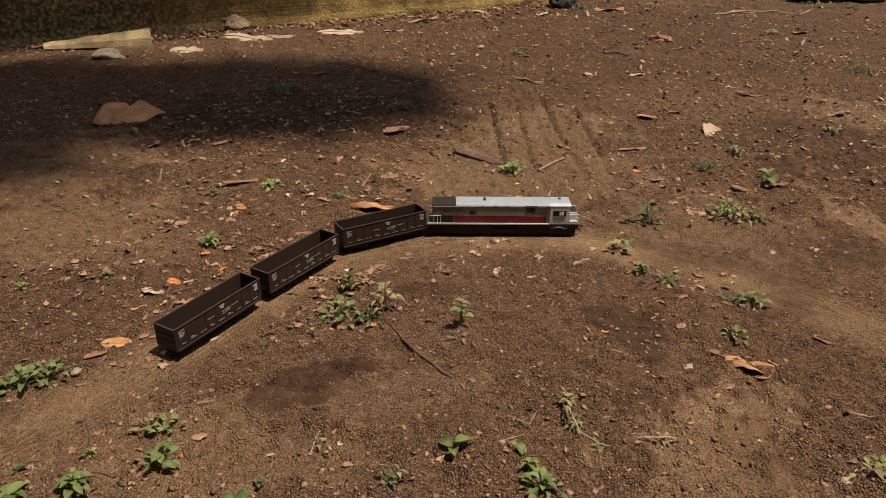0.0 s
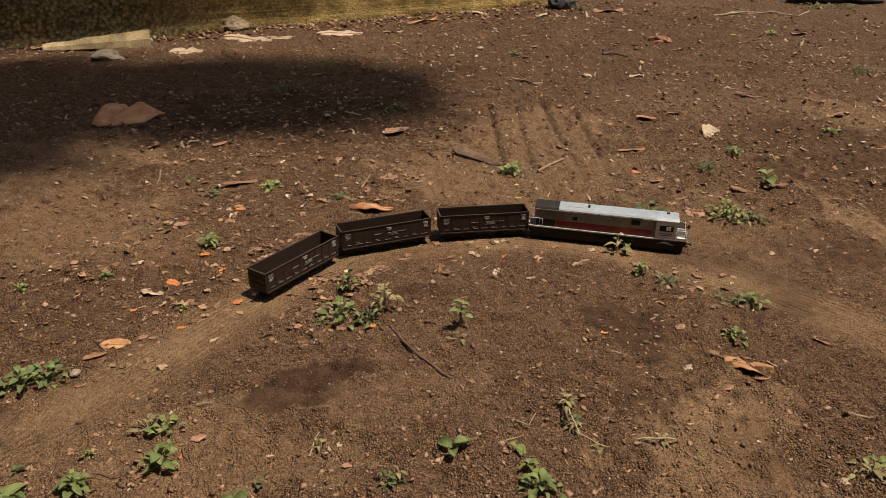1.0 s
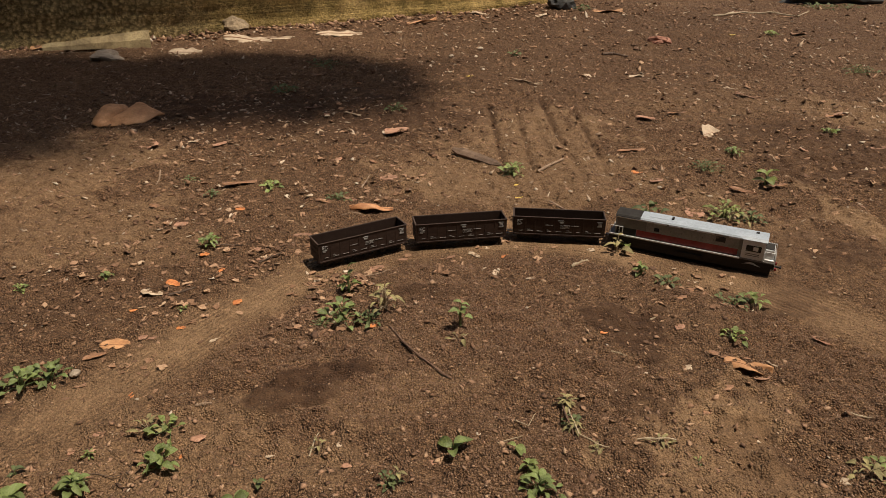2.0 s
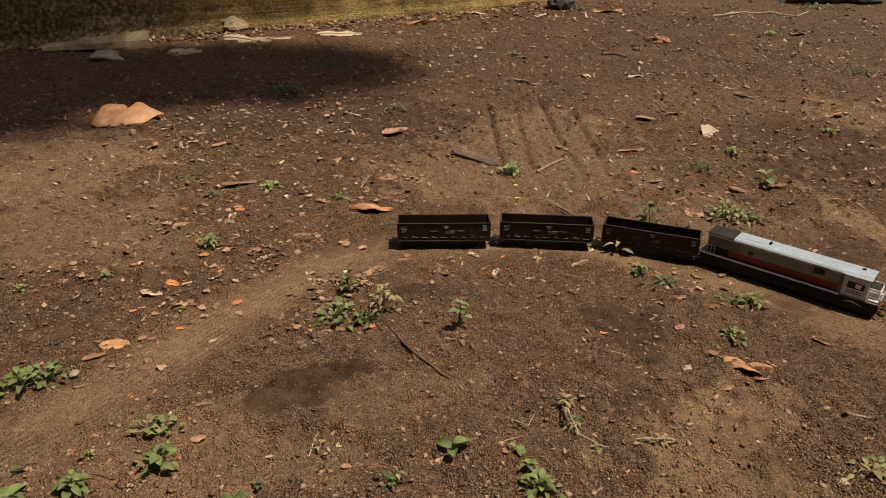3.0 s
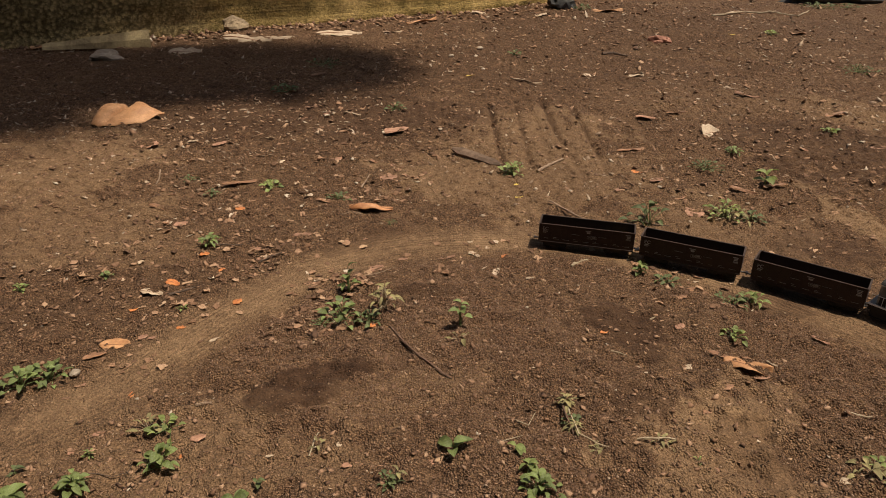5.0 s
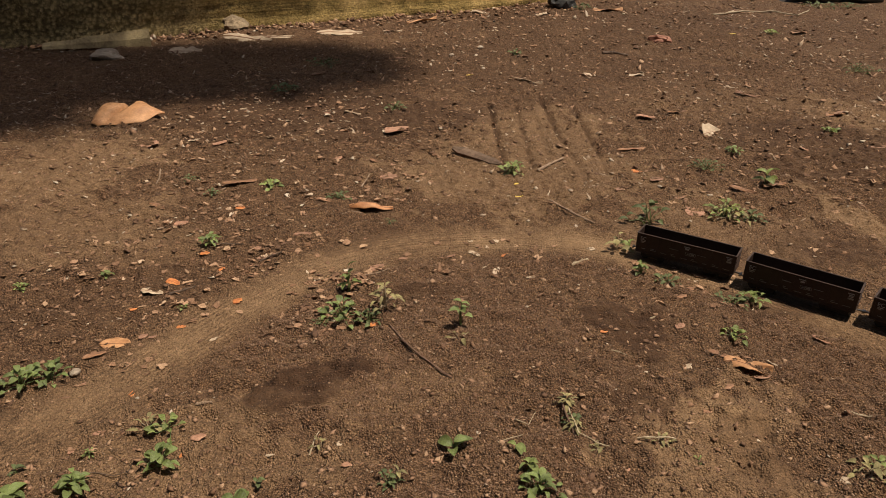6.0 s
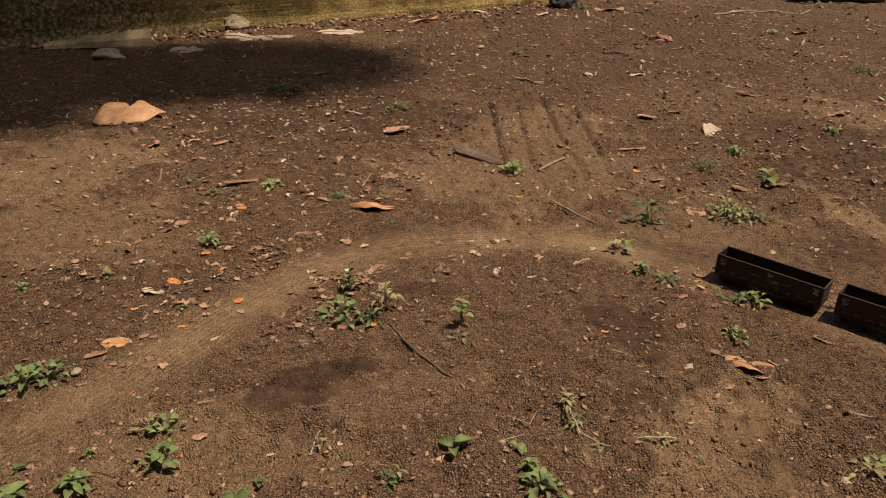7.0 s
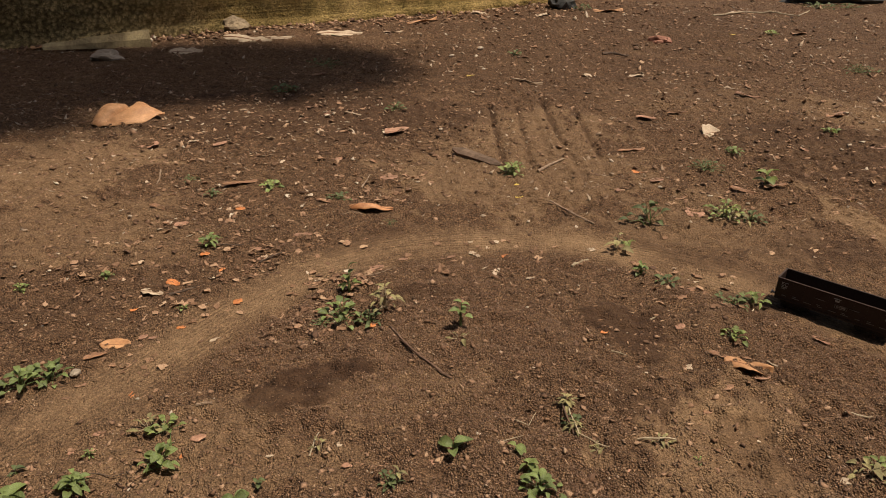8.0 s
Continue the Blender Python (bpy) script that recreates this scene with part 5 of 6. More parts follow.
dry_leaf("pink", -0.336, 1.799, 0.0359, 19, 0.5, 0.3)
dry_leaf("pink", -0.291, 1.738, 0.0241, 39, 0.7, 0.3)
dry_leaf("pale", -0.223, 1.746, 0.0441, -32, 0.3, 0.3)
dry_leaf("pink", 0.004, 1.899, 0.0455, 60, 0.35, 0.8)
dry_leaf("pale", 0.737, 2.961, 0.0371, 57, 0.7, 0.4)
dry_leaf("pale", 0.395, 1.979, 0.0626, -20, 0.25, 0.5)
dry_leaf("pale", 0.431, 2.185, 0.0481, -73, 0.5, 0.6)
dry_leaf("pale", 0.578, 2.187, 0.0585, 24, 0.5, 0.9)
dry_leaf("brown", 0.548, 1.950, 0.0351, 58, 0.8, 0.5)
dry_leaf("brown", 0.653, 2.033, 0.0236, 55, 0.6, 0.5)
dry_leaf("pink", 0.495, 1.735, 0.0478, -22, 0.5, 0.5)
dry_leaf("brown", 0.581, 1.768, 0.0542, 13, 0.25, 0.4)
dry_leaf("pink", 0.829, 1.961, 0.0749, -50, 0.3, 0.6)
dry_leaf("brown", 1.007, 2.389, 0.0467, -43, 0.5, 0.5)
dry_leaf("pink", 0.784, 1.512, 0.0267, -56, 0.5, 0.5)
dry_leaf("pink", 0.552, 1.553, 0.0407, 29, 0.25, 0.5)
dry_leaf("pink", 0.331, 1.268, 0.0193, 52, 0.7, 0.4)
dry_leaf("brown", 0.438, 1.235, 0.0274, 33, 0.4, 0.4)
dry_leaf("brown", 0.565, 1.270, 0.0562, -47, 0.3, 0.8)
dry_leaf("brown", 0.631, 1.286, 0.0519, 18, 0.25, 0.5)
dry_leaf("yellow", 0.749, 1.231, 0.0368, 14, 0.25, 0.3)
dry_leaf("brown", 0.753, 1.199, 0.0201, 50, 0.6, 0.5)
dry_leaf("pink", 0.954, 1.521, 0.0447, 21, 0.4, 0.4)
dry_leaf("brown", 0.353, 0.888, 0.0325, 24, 0.5, 0.5)
dry_leaf("brown", 0.326, 0.862, 0.0270, 17, 0.5, 0.4)
dry_leaf("pink", 0.307, 0.787, 0.0181, 40, 0.6, 0.5)
dry_leaf("pale", 0.394, 0.709, 0.0144, -51, 0.3, 0.4)
dry_leaf("brown", 0.327, 0.668, 0.0196, 20, 0.5, 0.4)
dry_leaf("pale", 0.294, 0.707, 0.0153, 40, 0.7, 0.4)
dry_leaf("brown", 0.293, 0.628, 0.0146, 31, 0.6, 0.4)
dry_leaf("brown", 0.397, 0.589, 0.0124, -7, 0.3, 0.5)
dry_leaf("pale", 0.393, 0.524, 0.0172, 18, 0.5, 0.5)
dry_leaf("pink", 0.181, 0.532, 0.0100, 18, 0.6, 0.3)
dry_leaf("pink", 0.272, 0.540, 0.0085, -39, 0.6, 0.3)
dry_leaf("pale", -0.717, 2.679, 0.2102, -21, 0.34, 0.12, wave=0.03, tip=12)
dry_leaf("pale", -0.607, 2.717, 0.1120, 14, 0.28, 0.1, wave=0.03, tip=12)
dry_leaf("pale", -0.398, 2.795, 0.1735, 11, 0.36, 0.1, wave=0.03, tip=10)
dry_leaf("pale", -0.201, 2.847, 0.0743, 12, 0.3, 0.3)
dry_leaf("pale", -0.183, 2.751, 0.0461, 3, 0.3, 0.3)
dry_leaf("tan", -0.093, 3.097, 0.1940, 52, 0.12, 0.2)
dry_leaf("brown", -0.376, 2.153, 0.0492, 48, 0.5, 0.3)
dry_leaf("pale", -0.409, 1.054, 0.0190, 64, 0.5, 0.3)
dry_leaf("pink", -0.393, 1.033, 0.0119, 86, 0.5, 0.3)
dry_leaf("pale", -0.373, 1.676, 0.0301, 39, 0.5, 0.3)
dry_leaf("pink", -0.104, 1.391, 0.0175, 67, 0.6, 0.3)
dry_leaf("brown", -0.143, 1.403, 0.0229, -41, 0.5, 0.4)
leaf_heaps([(-0.149, 0.903, 0.032, 0.026, 40, 0.0165),
            (-0.163, 0.791, 0.029, 0.027, 36, 0.0160),
            (-0.284, 0.979, 0.039, 0.041, 40, 0.0168),
            (-0.437, 1.088, 0.056, 0.154, 52, 0.0171),
            (-0.100, 1.245, 0.052, 0.069, 36, 0.0180),
            (0.361, 0.897, 0.049, 0.049, 24, 0.0167),
            (-0.579, 1.349, 0.067, 0.126, 28, 0.0181),
            (-0.345, 1.136, 0.039, 0.095, 28, 0.0174),
            (-0.247, 1.861, 0.133, 0.218, 44, 0.0205),
            (0.592, 2.547, 0.139, 0.383, 24, 0.0239),
            (-0.205, 1.050, 0.046, 0.042, 16, 0.0171),
            (-0.379, 0.707, 0.033, 0.028, 12, 0.0156),
            (-0.354, 0.837, 0.038, 0.044, 20, 0.0161),
            (0.082, 2.521, 0.117, 0.376, 24, 0.0234),
            (0.540, 1.158, 0.060, 0.098, 20, 0.0179)])
leaf_heaps([(-0.90, 2.76, 0.10, 0.04, 30, 0.030),
            (-0.62, 2.93, 0.10, 0.04, 26, 0.030),
            (-0.35, 3.08, 0.12, 0.05, 30, 0.032),
            (-0.02, 3.22, 0.12, 0.08, 26, 0.034),
            (0.30, 3.30, 0.16, 0.10, 26, 0.036),
            (0.90, 3.45, 0.35, 0.15, 26, 0.036),
            (-0.386, 1.387, 0.194, 0.165, 60, 0.0184),
            (-0.034, 1.584, 0.077, 0.247, 20, 0.0194),
            (0.978, 2.231, 0.230, 0.452, 52, 0.0228),
            (0.515, 1.891, 0.091, 0.337, 24, 0.0210),
            (0.741, 1.388, 0.105, 0.198, 32, 0.0190),
            (0.373, 2.850, 0.263, 0.352, 28, 0.0250),
            (-0.566, 0.928, 0.057, 0.103, 24, 0.0164),
            (-0.490, 2.029, 0.190, 0.191, 24, 0.0210),
            (0.103, 1.017, 0.054, 0.028, 16, 0.0171)])


def bark_strip():
    """A flat strip of bark, propped up at one end, with a split edge."""
    bm = bmesh.new()
    n, rings = 18, []
    for i in range(n + 1):
        t = i / n
        half = 0.0115 * (1 - 0.25 * t) * (0.35 + 0.65 * min(1.0, 6 * t, 8 * (1 - t))) + 0.0012 * noise.noise((t * 9, 2, 0))
        z = 0.011 - 0.006 * t + 0.0012 * noise.noise((t * 5, 7, 0))
        rings.append([bm.verts.new((t * 0.128, y * half + 0.002 * math.sin(3 * t), z + dz)) for y, dz in ((-1, -0.003), (-0.9, 0.0015), (0, 0.003), (0.9, 0.0015), (1, -0.002), (0, -0.001))])
    for a, b in zip(rings, rings[1:]):
        for k in range(6):
            bm.faces.new((a[k], a[(k + 1) % 6], b[(k + 1) % 6], b[k]))
    bm.faces.new(rings[0])
    bm.faces.new(rings[-1])
    bmesh.ops.recalc_face_normals(bm, faces=bm.faces)
    strip = empty("bark_strip", pose(0.022, 1.474, level(0.07, 1.432) + 0.001, 24, 0, -42), "flat brown strip of bark lying on bare earth", "bark strip")
    part("bark", bm, BARKTAN, strip)


bark_strip()
twig(DRYWOOD, "straight pale brown dry stick on bare earth", [(0.186, 1.346), (0.218, 1.392), (0.251, 1.437)], 0.0029, 0.7, 0.002)
twig(DRYWOOD, "thin brown twig lying on bare earth", [(0.190, 1.194), (0.222, 1.150), (0.255, 1.109)], 0.0026, 0.5, 0.0)
twig(TWIGBROWN, "long thin brown bent stalk on loose earth", [(-0.066, 0.781), (-0.051, 0.746), (-0.025, 0.707), (0.012, 0.673)], 0.0015, 1.0, 0.004)
twig(BARK, "short thin dark twig on bare earth", [(-0.368, 1.022), (-0.342, 1.016), (-0.312, 1.011)], 0.0014, 0.5, 0.0)
twig(STRAW, "short flat straw-coloured stick", [(0.192, 0.948), (0.206, 0.957), (0.220, 0.970)], 0.0025, 0.6, 0.0)
twig(STRAW, "long pale dry stalk on bare earth", [(0.444, 0.630), (0.463, 0.625), (0.489, 0.616)], 0.0010, 0.8, 0.0)
twig(STRAW, "thin pale dry stalk on bare earth", [(0.275, 0.812), (0.290, 0.821), (0.306, 0.835)], 0.0011, 0.6, 0.0)
twig(DRYWOOD, "short reddish dry twig on bare earth", [(-0.266, 0.623), (-0.258, 0.623), (-0.249, 0.624)], 0.0018, 0.8, 0.0)
twig(BARK, "thin dark root thread on bare earth", [(-0.337, 0.519), (-0.316, 0.521), (-0.304, 0.525), (-0.301, 0.542)], 0.0005, 0.5, 0.0)
twig(BARK, "short dark twig among dry leaves", [(-0.380, 0.866), (-0.365, 0.874), (-0.349, 0.886)], 0.0020, 0.6, 0.0)
twig(BARK, "dark crooked twig on bare earth", [(0.534, 2.488), (0.574, 2.509), (0.619, 2.474)], 0.0048, 0.6, 0.0)
twig(STRAW, "long pale dry branch on bare earth", [(1.185, 3.326), (1.337, 3.414), (1.488, 3.407), (1.557, 3.319), (1.681, 3.485)], 0.0040, 0.6, 0.004)
twig(BARK, "thin dark twig beside a weed", [(0.331, 1.134), (0.360, 1.116), (0.383, 1.112)], 0.0014, 0.5, 0.0)
twig(STRAW, "thin dry stalk beside a weed", [(0.077, 0.596), (0.091, 0.587), (0.102, 0.617)], 0.0007, 0.5, 0.004)
twig(STRAW, "thin dry stalk on loose earth", [(-0.132, 0.554), (-0.128, 0.575), (-0.127, 0.586)], 0.0008, 0.6, 0.004)
twig(DRYWOOD, "thin dry twig under a weed", [(-0.141, 1.141), (-0.159, 1.145), (-0.175, 1.138)], 0.0015, 0.5, 0.0)
twig(DRYWOOD, "thin dry twig on loose earth", [(-0.117, 0.907), (-0.098, 0.924), (-0.071, 0.956)], 0.0011, 0.5, 0.0)
twig(DRYWOOD, "thin curved dry twig among leaves", [(-0.562, 1.350), (-0.545, 1.295), (-0.538, 1.260)], 0.0018, 0.5, 0.0)
twig(DRYWOOD, "thin dry twig among leaves", [(-0.154, 1.257), (-0.147, 1.300), (-0.144, 1.325)], 0.0017, 0.5, 0.0)
twig(BARK, "dark dry twig lying on bare earth", [(-0.276, 0.963), (-0.262, 0.978), (-0.247, 0.986)], 0.0015, 0.5, 0.0)
twig(STRAW, "pale thin straw on bare earth", [(0.058, 0.568), (0.073, 0.575), (0.085, 0.580)], 0.0006, 0.6, 0.0)
twig(STRAW, "straggly half-dry weed stem on loose earth", [(0.135, 0.639), (0.137, 0.605), (0.140, 0.571), (0.155, 0.564), (0.170, 0.560)], 0.0009, 0.6, 0.008)
twig(STRAW, "dry weed stem on loose earth", [(0.202, 0.575), (0.221, 0.570), (0.242, 0.576)], 0.0012, 0.6, 0.006)
twig(TWIGBROWN, "dark dry stem beside a weed", [(0.130, 0.630), (0.132, 0.595), (0.137, 0.577)], 0.0014, 0.6, 0.006)
twig(STRAW, "short pale straw on bare earth", [(0.205, 0.726), (0.215, 0.724), (0.223, 0.721)], 0.0008, 0.6, 0.0)
stone(-0.426, 0.683, 0.0065, "small pale stone on bare earth")
stone(-0.535, 1.126, 0.0034, "small white stone on bare earth", long=1.3)
stone(-1.083, 2.340, 0.0392, "broken slab of stone at the foot of the wall", tall=0.45, long=1.2)
dry_leaf("tan", -1.374, 2.524, 0.1195, 73, 0.45, 0.3)
dry_leaf("brown", -1.066, 2.714, 0.1066, -9, 0.4, 0.4)
dry_leaf("brown", -1.442, 2.672, 0.0894, 49, 0.25, 0.3)
stone(-0.810, 2.878, 0.0432, "rough brown stone block by the wall", material=WALLSTONE, tall=0.7)
stone(0.545, 3.544, 0.0591, "dark rounded stone at the edge of the yard", material=DARKSTONE, tall=0.8)
stone(1.962, 3.808, 0.1002, "dark low stone at the edge of the yard", material=DARKSTONE, tall=0.5, long=2.2)
stone(1.801, 3.896, 0.0541, "dark low stone at the edge of the yard", material=DARKSTONE, tall=0.5, long=1.5)
stone(0.559, 3.528, 0.0268, "round olive green fruit beside a dark stone", material=GREENFRUIT, tall=0.95, name="fruit")
stone(-0.008, 1.635, 0.0048, "small pale stone on bare earth")
stone(0.122, 2.542, 0.0106, "small pale stone on bare earth")
stone(-0.251, 0.637, 0.0015, "small pale stone on bare earth")
stone(-0.521, 1.064, 0.0033, "small pale stone on bare earth")
stone(-0.637, 0.944, 0.0030, "small pale stone on bare earth")
stone(-0.538, 0.903, 0.0024, "small pale stone on bare earth")
stone(-0.515, 0.784, 0.0017, "small pale stone on bare earth")
stone(0.722, 1.188, 0.0025, "small pale stone on bare earth")
stone(0.413, 1.287, 0.0046, "small pale stone on bare earth")
stone(0.240, 1.268, 0.0045, "small pale stone on bare earth")
stone(-0.335, 0.635, 0.0022, "small pale stone on bare earth")
stone(-0.394, 1.680, 0.0040, "small pale stone on bare earth")
stone(0.877, 1.526, 0.0038, "small pale stone on bare earth")
stone(-0.141, 0.792, 0.0026, "small pale stone on bare earth")
stone(-0.485, 1.748, 0.0058, "small pale stone on bare earth")
stone(0.023, 2.410, 0.0090, "small pale stone on bare earth")
stone(0.118, 2.229, 0.0063, "small pale stone on bare earth")
weed("green", -0.132, 0.806, 0.0700, 0.0300, 24, 0.0125)
weed("green", -0.130, 0.872, 0.0300, 0.0400, 10, 0.0130)
weed("dried", -0.076, 0.821, 0.0542, 0.0352, 17, 0.0129, 1.0)
weed("dull", -0.094, 0.799, 0.0531, 0.0125, 17, 0.0085, 1.0)
weed("green", 0.024, 0.775, 0.0251, 0.0460, 7, 0.0150)
weed("dried", 0.023, 0.747, 0.0422, 0.0084, 5, 0.0093, 1.0)
weed("green", 0.013, 0.559, 0.0245, 0.0165, 4, 0.0206, 1.0)
weed("green", -0.477, 0.661, 0.0488, 0.0217, 17, 0.0125)
weed("green", -0.452, 0.676, 0.0561, 0.0187, 20, 0.0115)
weed("young", -0.590, 0.874, 0.0263, 0.0120, 12, 0.0068, 1.0)
weed("green", -0.485, 0.911, 0.0231, 0.0096, 12, 0.0082, 1.0)
weed("green", -0.367, 1.018, 0.0379, 0.0166, 20, 0.0108, 1.0)
weed("young", -0.325, 1.266, 0.0483, 0.0144, 17, 0.0122, 1.0)
weed("dull", -0.424, 1.225, 0.0346, 0.0122, 14, 0.0089, 1.0)
weed("dull", -0.487, 1.300, 0.0466, 0.0092, 14, 0.0078, 1.0)
weed("dull", -0.190, 1.210, 0.0491, 0.0122, 15, 0.0096, 1.0)
weed("young", 0.137, 1.354, 0.0560, 0.0300, 20, 0.0130)
weed("grass", 0.128, 1.350, 0.0500, 0.0180, 10, 0.0240)
weed("dull", 0.348, 1.125, 0.0817, 0.0400, 13, 0.0175)
weed("young", 0.492, 1.157, 0.0850, 0.0300, 26, 0.0130)
weed("dried", 0.500, 1.150, 0.1000, 0.0220, 14, 0.0170)
weed("dull", 0.532, 1.139, 0.0568, 0.0151, 20, 0.0099, 1.0)
weed("young", 0.618, 1.299, 0.0238, 0.0318, 5, 0.0251, 1.0)
weed("green", 0.620, 1.481, 0.0401, 0.0125, 14, 0.0124, 1.0)
weed("dull", 0.534, 1.389, 0.0836, 0.0178, 27, 0.0081, 1.0)
weed("young", 0.907, 1.641, 0.0421, 0.0115, 10, 0.0136, 1.0)
weed("green", 0.291, 0.936, 0.0222, 0.0214, 17, 0.0103, 1.0)
weed("dull", 0.327, 0.916, 0.0436, 0.0098, 15, 0.0101, 1.0)
weed("dried", 0.273, 1.013, 0.0380, 0.0340, 7, 0.0160)
weed("young", 0.293, 1.023, 0.0330, 0.0200, 5, 0.0150)
weed("young", 0.424, 0.852, 0.0422, 0.0199, 15, 0.0113, 1.0)
weed("dull", 0.397, 0.852, 0.0656, 0.0159, 24, 0.0090, 1.0)
weed("young", 0.370, 0.766, 0.0363, 0.0135, 19, 0.0088, 1.0)
weed("green", -0.275, 0.537, 0.0395, 0.0200, 16, 0.0125)
weed("young", -0.283, 0.583, 0.0460, 0.0149, 13, 0.0105)
weed("dried", -0.305, 0.585, 0.0400, 0.0130, 9, 0.0110)
weed("green", -0.343, 0.502, 0.0364, 0.0278, 18, 0.0125)
weed("dull", -0.410, 0.523, 0.0169, 0.0092, 5, 0.0093, 1.0)
weed("green", -0.400, 0.493, 0.0286, 0.0106, 7, 0.0160)
weed("green", -0.190, 0.489, 0.0212, 0.0150, 4, 0.0168, 1.0)
weed("green", 0.094, 0.508, 0.0482, 0.0192, 20, 0.0115)
weed("young", 0.086, 0.532, 0.0192, 0.0113, 8, 0.0105)
weed("young", 0.076, 0.560, 0.0110, 0.0166, 3, 0.0141, 1.0)
weed("dried", 0.135, 0.624, 0.0223, 0.0137, 18, 0.0085)
weed("dried", 0.140, 0.588, 0.0213, 0.0091, 18, 0.0080)
weed("dull", 0.138, 0.602, 0.0246, 0.0102, 14, 0.0065)
weed("dried", 0.159, 0.561, 0.0276, 0.0059, 14, 0.0075)
weed("dried", 0.225, 0.572, 0.0350, 0.0059, 14, 0.0075)
weed("dull", -0.048, 0.513, 0.0323, 0.0137, 17, 0.0062, 1.0)
weed("dried", -0.040, 0.516, 0.0130, 0.0202, 5, 0.0092, 1.0)
weed("young", -0.349, 0.547, 0.0161, 0.0076, 14, 0.0040, 1.0)
weed("dull", -0.436, 1.957, 0.0922, 0.0183, 24, 0.0144, 1.0)
weed("dull", -0.124, 1.787, 0.0684, 0.0170, 17, 0.0123, 1.0)
weed("dull", 1.276, 2.244, 0.1288, 0.0213, 27, 0.0125, 1.0)
weed("dull", -0.377, 2.284, 0.1482, 0.0150, 24, 0.0127, 1.0)
weed("dull", 0.236, 2.456, 0.0549, 0.0162, 12, 0.0123, 1.0)
weed("dried", 0.421, 0.533, 0.0500, 0.0100, 16, 0.0120)
weed("young", 0.436, 0.548, 0.0300, 0.0090, 8, 0.0080)
weed("dull", -0.174, 0.510, 0.0116, 0.0155, 4, 0.0081, 1.0)
weed("young", -0.346, 0.822, 0.0180, 0.0051, 5, 0.0071, 1.0)
weed("dull", -0.155, 0.787, 0.0350, 0.0062, 14, 0.0047, 1.0)
weed("grass", -0.089, 1.096, 0.0193, 0.0112, 10, 0.0126, 1.0)
weed("young", 1.244, 2.829, 0.0689, 0.0150, 12, 0.0175, 1.0)
weed("dull", 1.770, 3.575, 0.1994, 0.0235, 20, 0.0199, 1.0)
weed("dull", 1.908, 3.585, 0.1336, 0.0189, 14, 0.0200, 1.0)
weed("dull", 0.633, 3.499, 0.0957, 0.0316, 17, 0.0191, 1.0)
weed("young", 0.256, 0.547, 0.0136, 0.0038, 4, 0.0048, 1.0)
weed("dried", -0.124, 0.565, 0.0207, 0.0127, 5, 0.0076, 1.0)


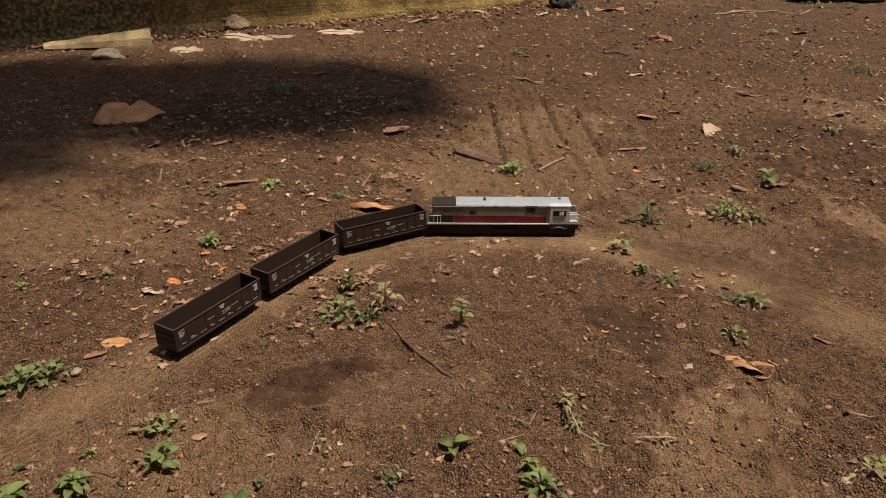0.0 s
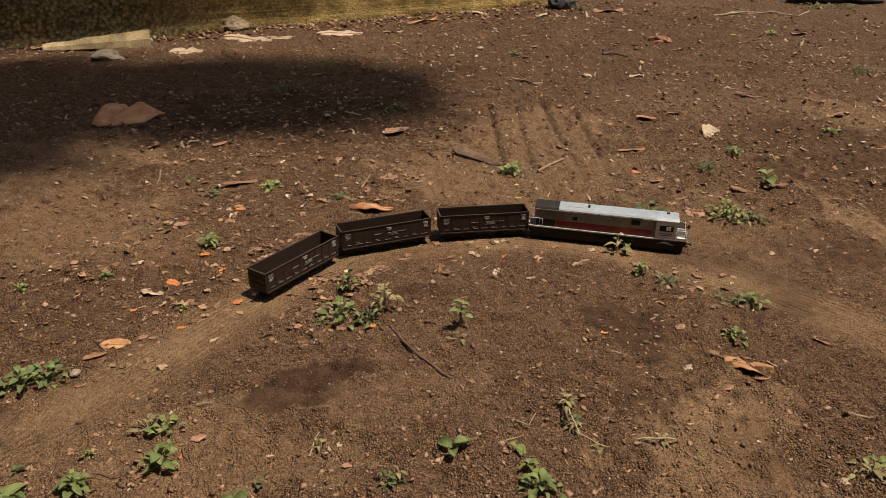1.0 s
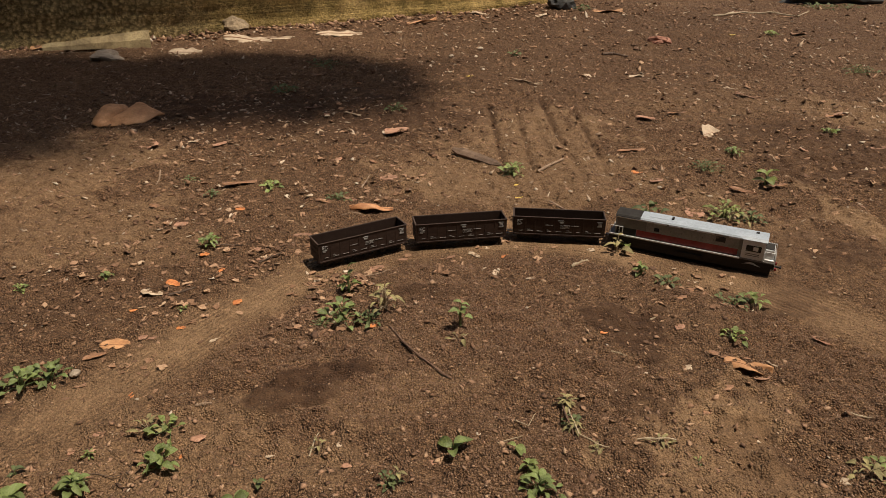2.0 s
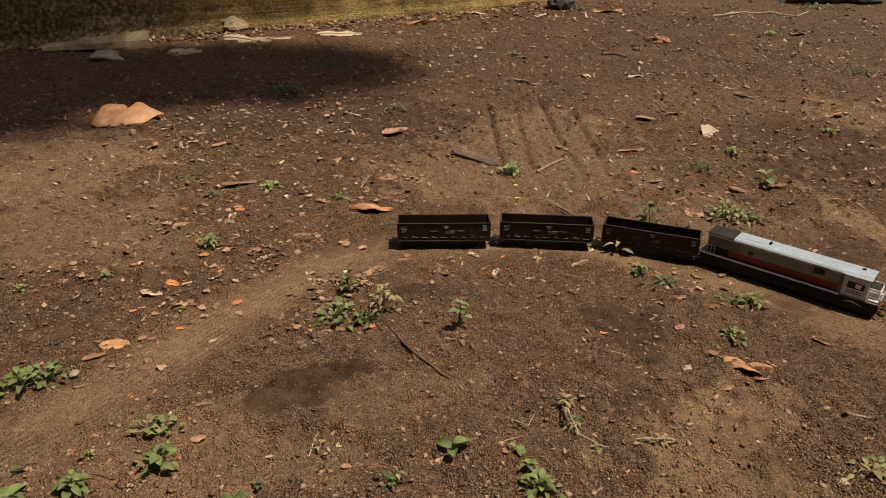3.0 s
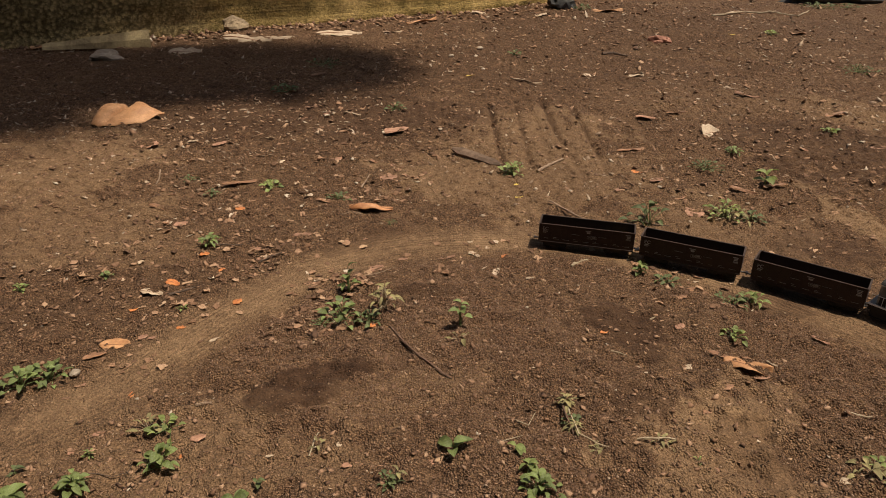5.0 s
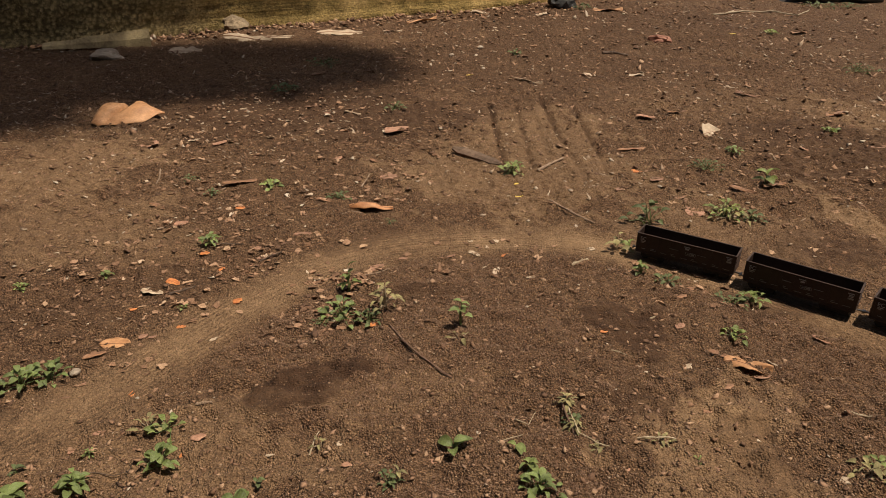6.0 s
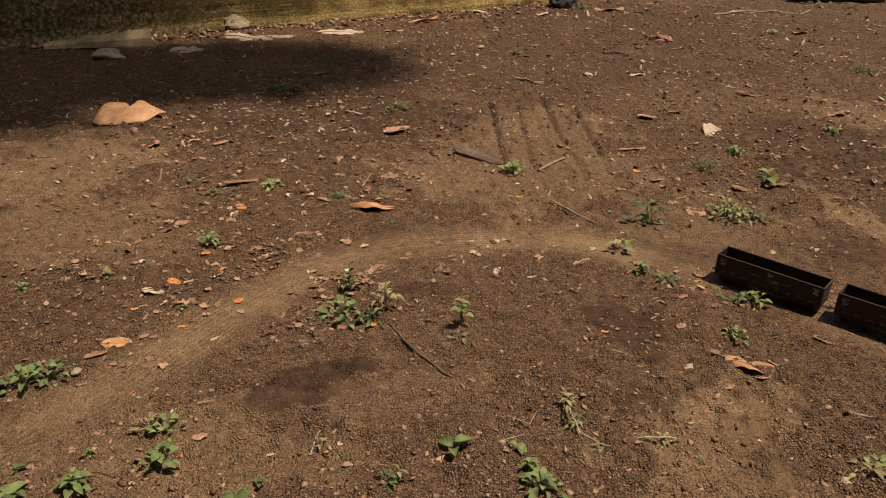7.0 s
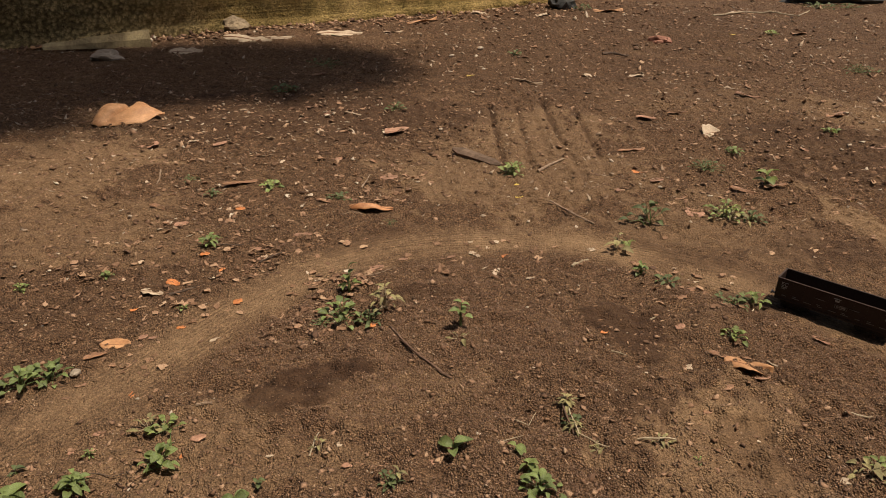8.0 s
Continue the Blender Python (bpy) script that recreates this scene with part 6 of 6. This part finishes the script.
def motions():
    def run(thing, *rows):
        walk(thing, [(t, pose(x, y, 0, 0, 0, a) @ pose(0, 0.0013 if thing is loco else 0, 0)) for t, x, y, a in rows])

    run(loco, (0.0, -0.0185, 1.074, 0.8), (0.5, 0.0541, 1.0795, -3.6), (1.0, 0.1499, 1.0735, -13.3), (1.5, 0.2070, 1.0680, -19.2), (2.8, 0.3895, 0.9944, -37.5),
        (3.0, 0.4063, 0.9830, -40.5), (3.5, 0.4490, 0.9579, -43.0), (4.0, 0.5060, 0.9053, -48.0), (4.5, 0.5369, 0.8822, -49.0), (6.0, 0.690, 0.700, -50.0),
        (6.5, 0.722, 0.667, -50.0), (7.0, 0.762, 0.600, -51.0), (7.5, 0.790, 0.568, -51.0), (8.0, 0.820, 0.530, -51.0))
    run(wagon_a, (0.0, -0.0990, 1.0369, 30.7), (0.5, -0.0270, 1.0660, 14.0), (1.0, 0.0639, 1.0690, 9.0), (1.5, 0.1195, 1.0710, 4.1), (3.0, 0.3231, 1.0103, -20.7),
        (3.5, 0.3667, 0.9937, -22.9), (4.0, 0.4263, 0.9498, -27.8), (4.5, 0.4605, 0.9251, -31.3), (6.0, 0.620, 0.766, -42.0), (6.5, 0.653, 0.732, -44.0),
        (7.0, 0.696, 0.665, -46.0), (7.5, 0.725, 0.634, -46.0), (8.0, 0.757, 0.597, -46.0))
    run(wagon_b, (0.0, -0.2107, 0.9170, 58.2), (0.5, -0.1650, 0.9773, 47.1), (1.0, -0.0928, 1.0233, 22.6), (1.5, -0.0400, 1.0396, 16.7), (3.0, 0.1641, 1.0369, -4.0),
        (3.5, 0.2116, 1.0362, -6.0), (4.0, 0.2793, 1.0137, -16.7), (4.5, 0.3165, 0.9968, -20.9), (6.0, 0.4943, 0.8689, -37.1), (6.5, 0.5300, 0.8340, -38.5),
        (7.0, 0.5777, 0.7760, -41.7), (7.5, 0.606, 0.755, -42.0), (8.0, 0.640, 0.711, -43.0))
    run(wagon_c, (0.0, -0.2935, 0.7781, 60.7), (0.5, -0.2547, 0.8360, 60.7), (1.0, -0.2118, 0.9164, 55.8), (1.5, -0.1813, 0.9598, 46.0), (3.0, 0.0019, 1.0341, 2.5),
        (3.5, 0.0481, 1.0435, 0.7), (4.0, 0.1181, 1.0431, -1.5), (4.5, 0.1623, 1.0376, -6.1), (6.0, 0.3651, 0.9640, -32.3), (6.5, 0.4077, 0.9319, -38.8),
        (7.0, 0.4565, 0.8830, -42.5), (7.5, 0.4846, 0.8610, -41.3), (8.0, 0.5188, 0.8198, -41.3))
    # the bough drifts in the wind
    walk(crown, [(0.0, pose(0.12, -0.29, 0)), (0.5, pose(0.11, -0.27, 0)), (1.0, pose(0.10, -0.26, 0)), (1.5, pose(0.09, -0.24, 0)), (2.2, pose(0.04, -0.12, 0)),
                 (2.8, pose(0.0, 0.0, 0)), (3.5, pose(-0.01, 0.01, 0)), (4.5, pose(0.0, 0.01, 0)), (6.5, pose(-0.02, 0.02, 0)), (8.0, pose(-0.01, 0.01, 0))])


motions()
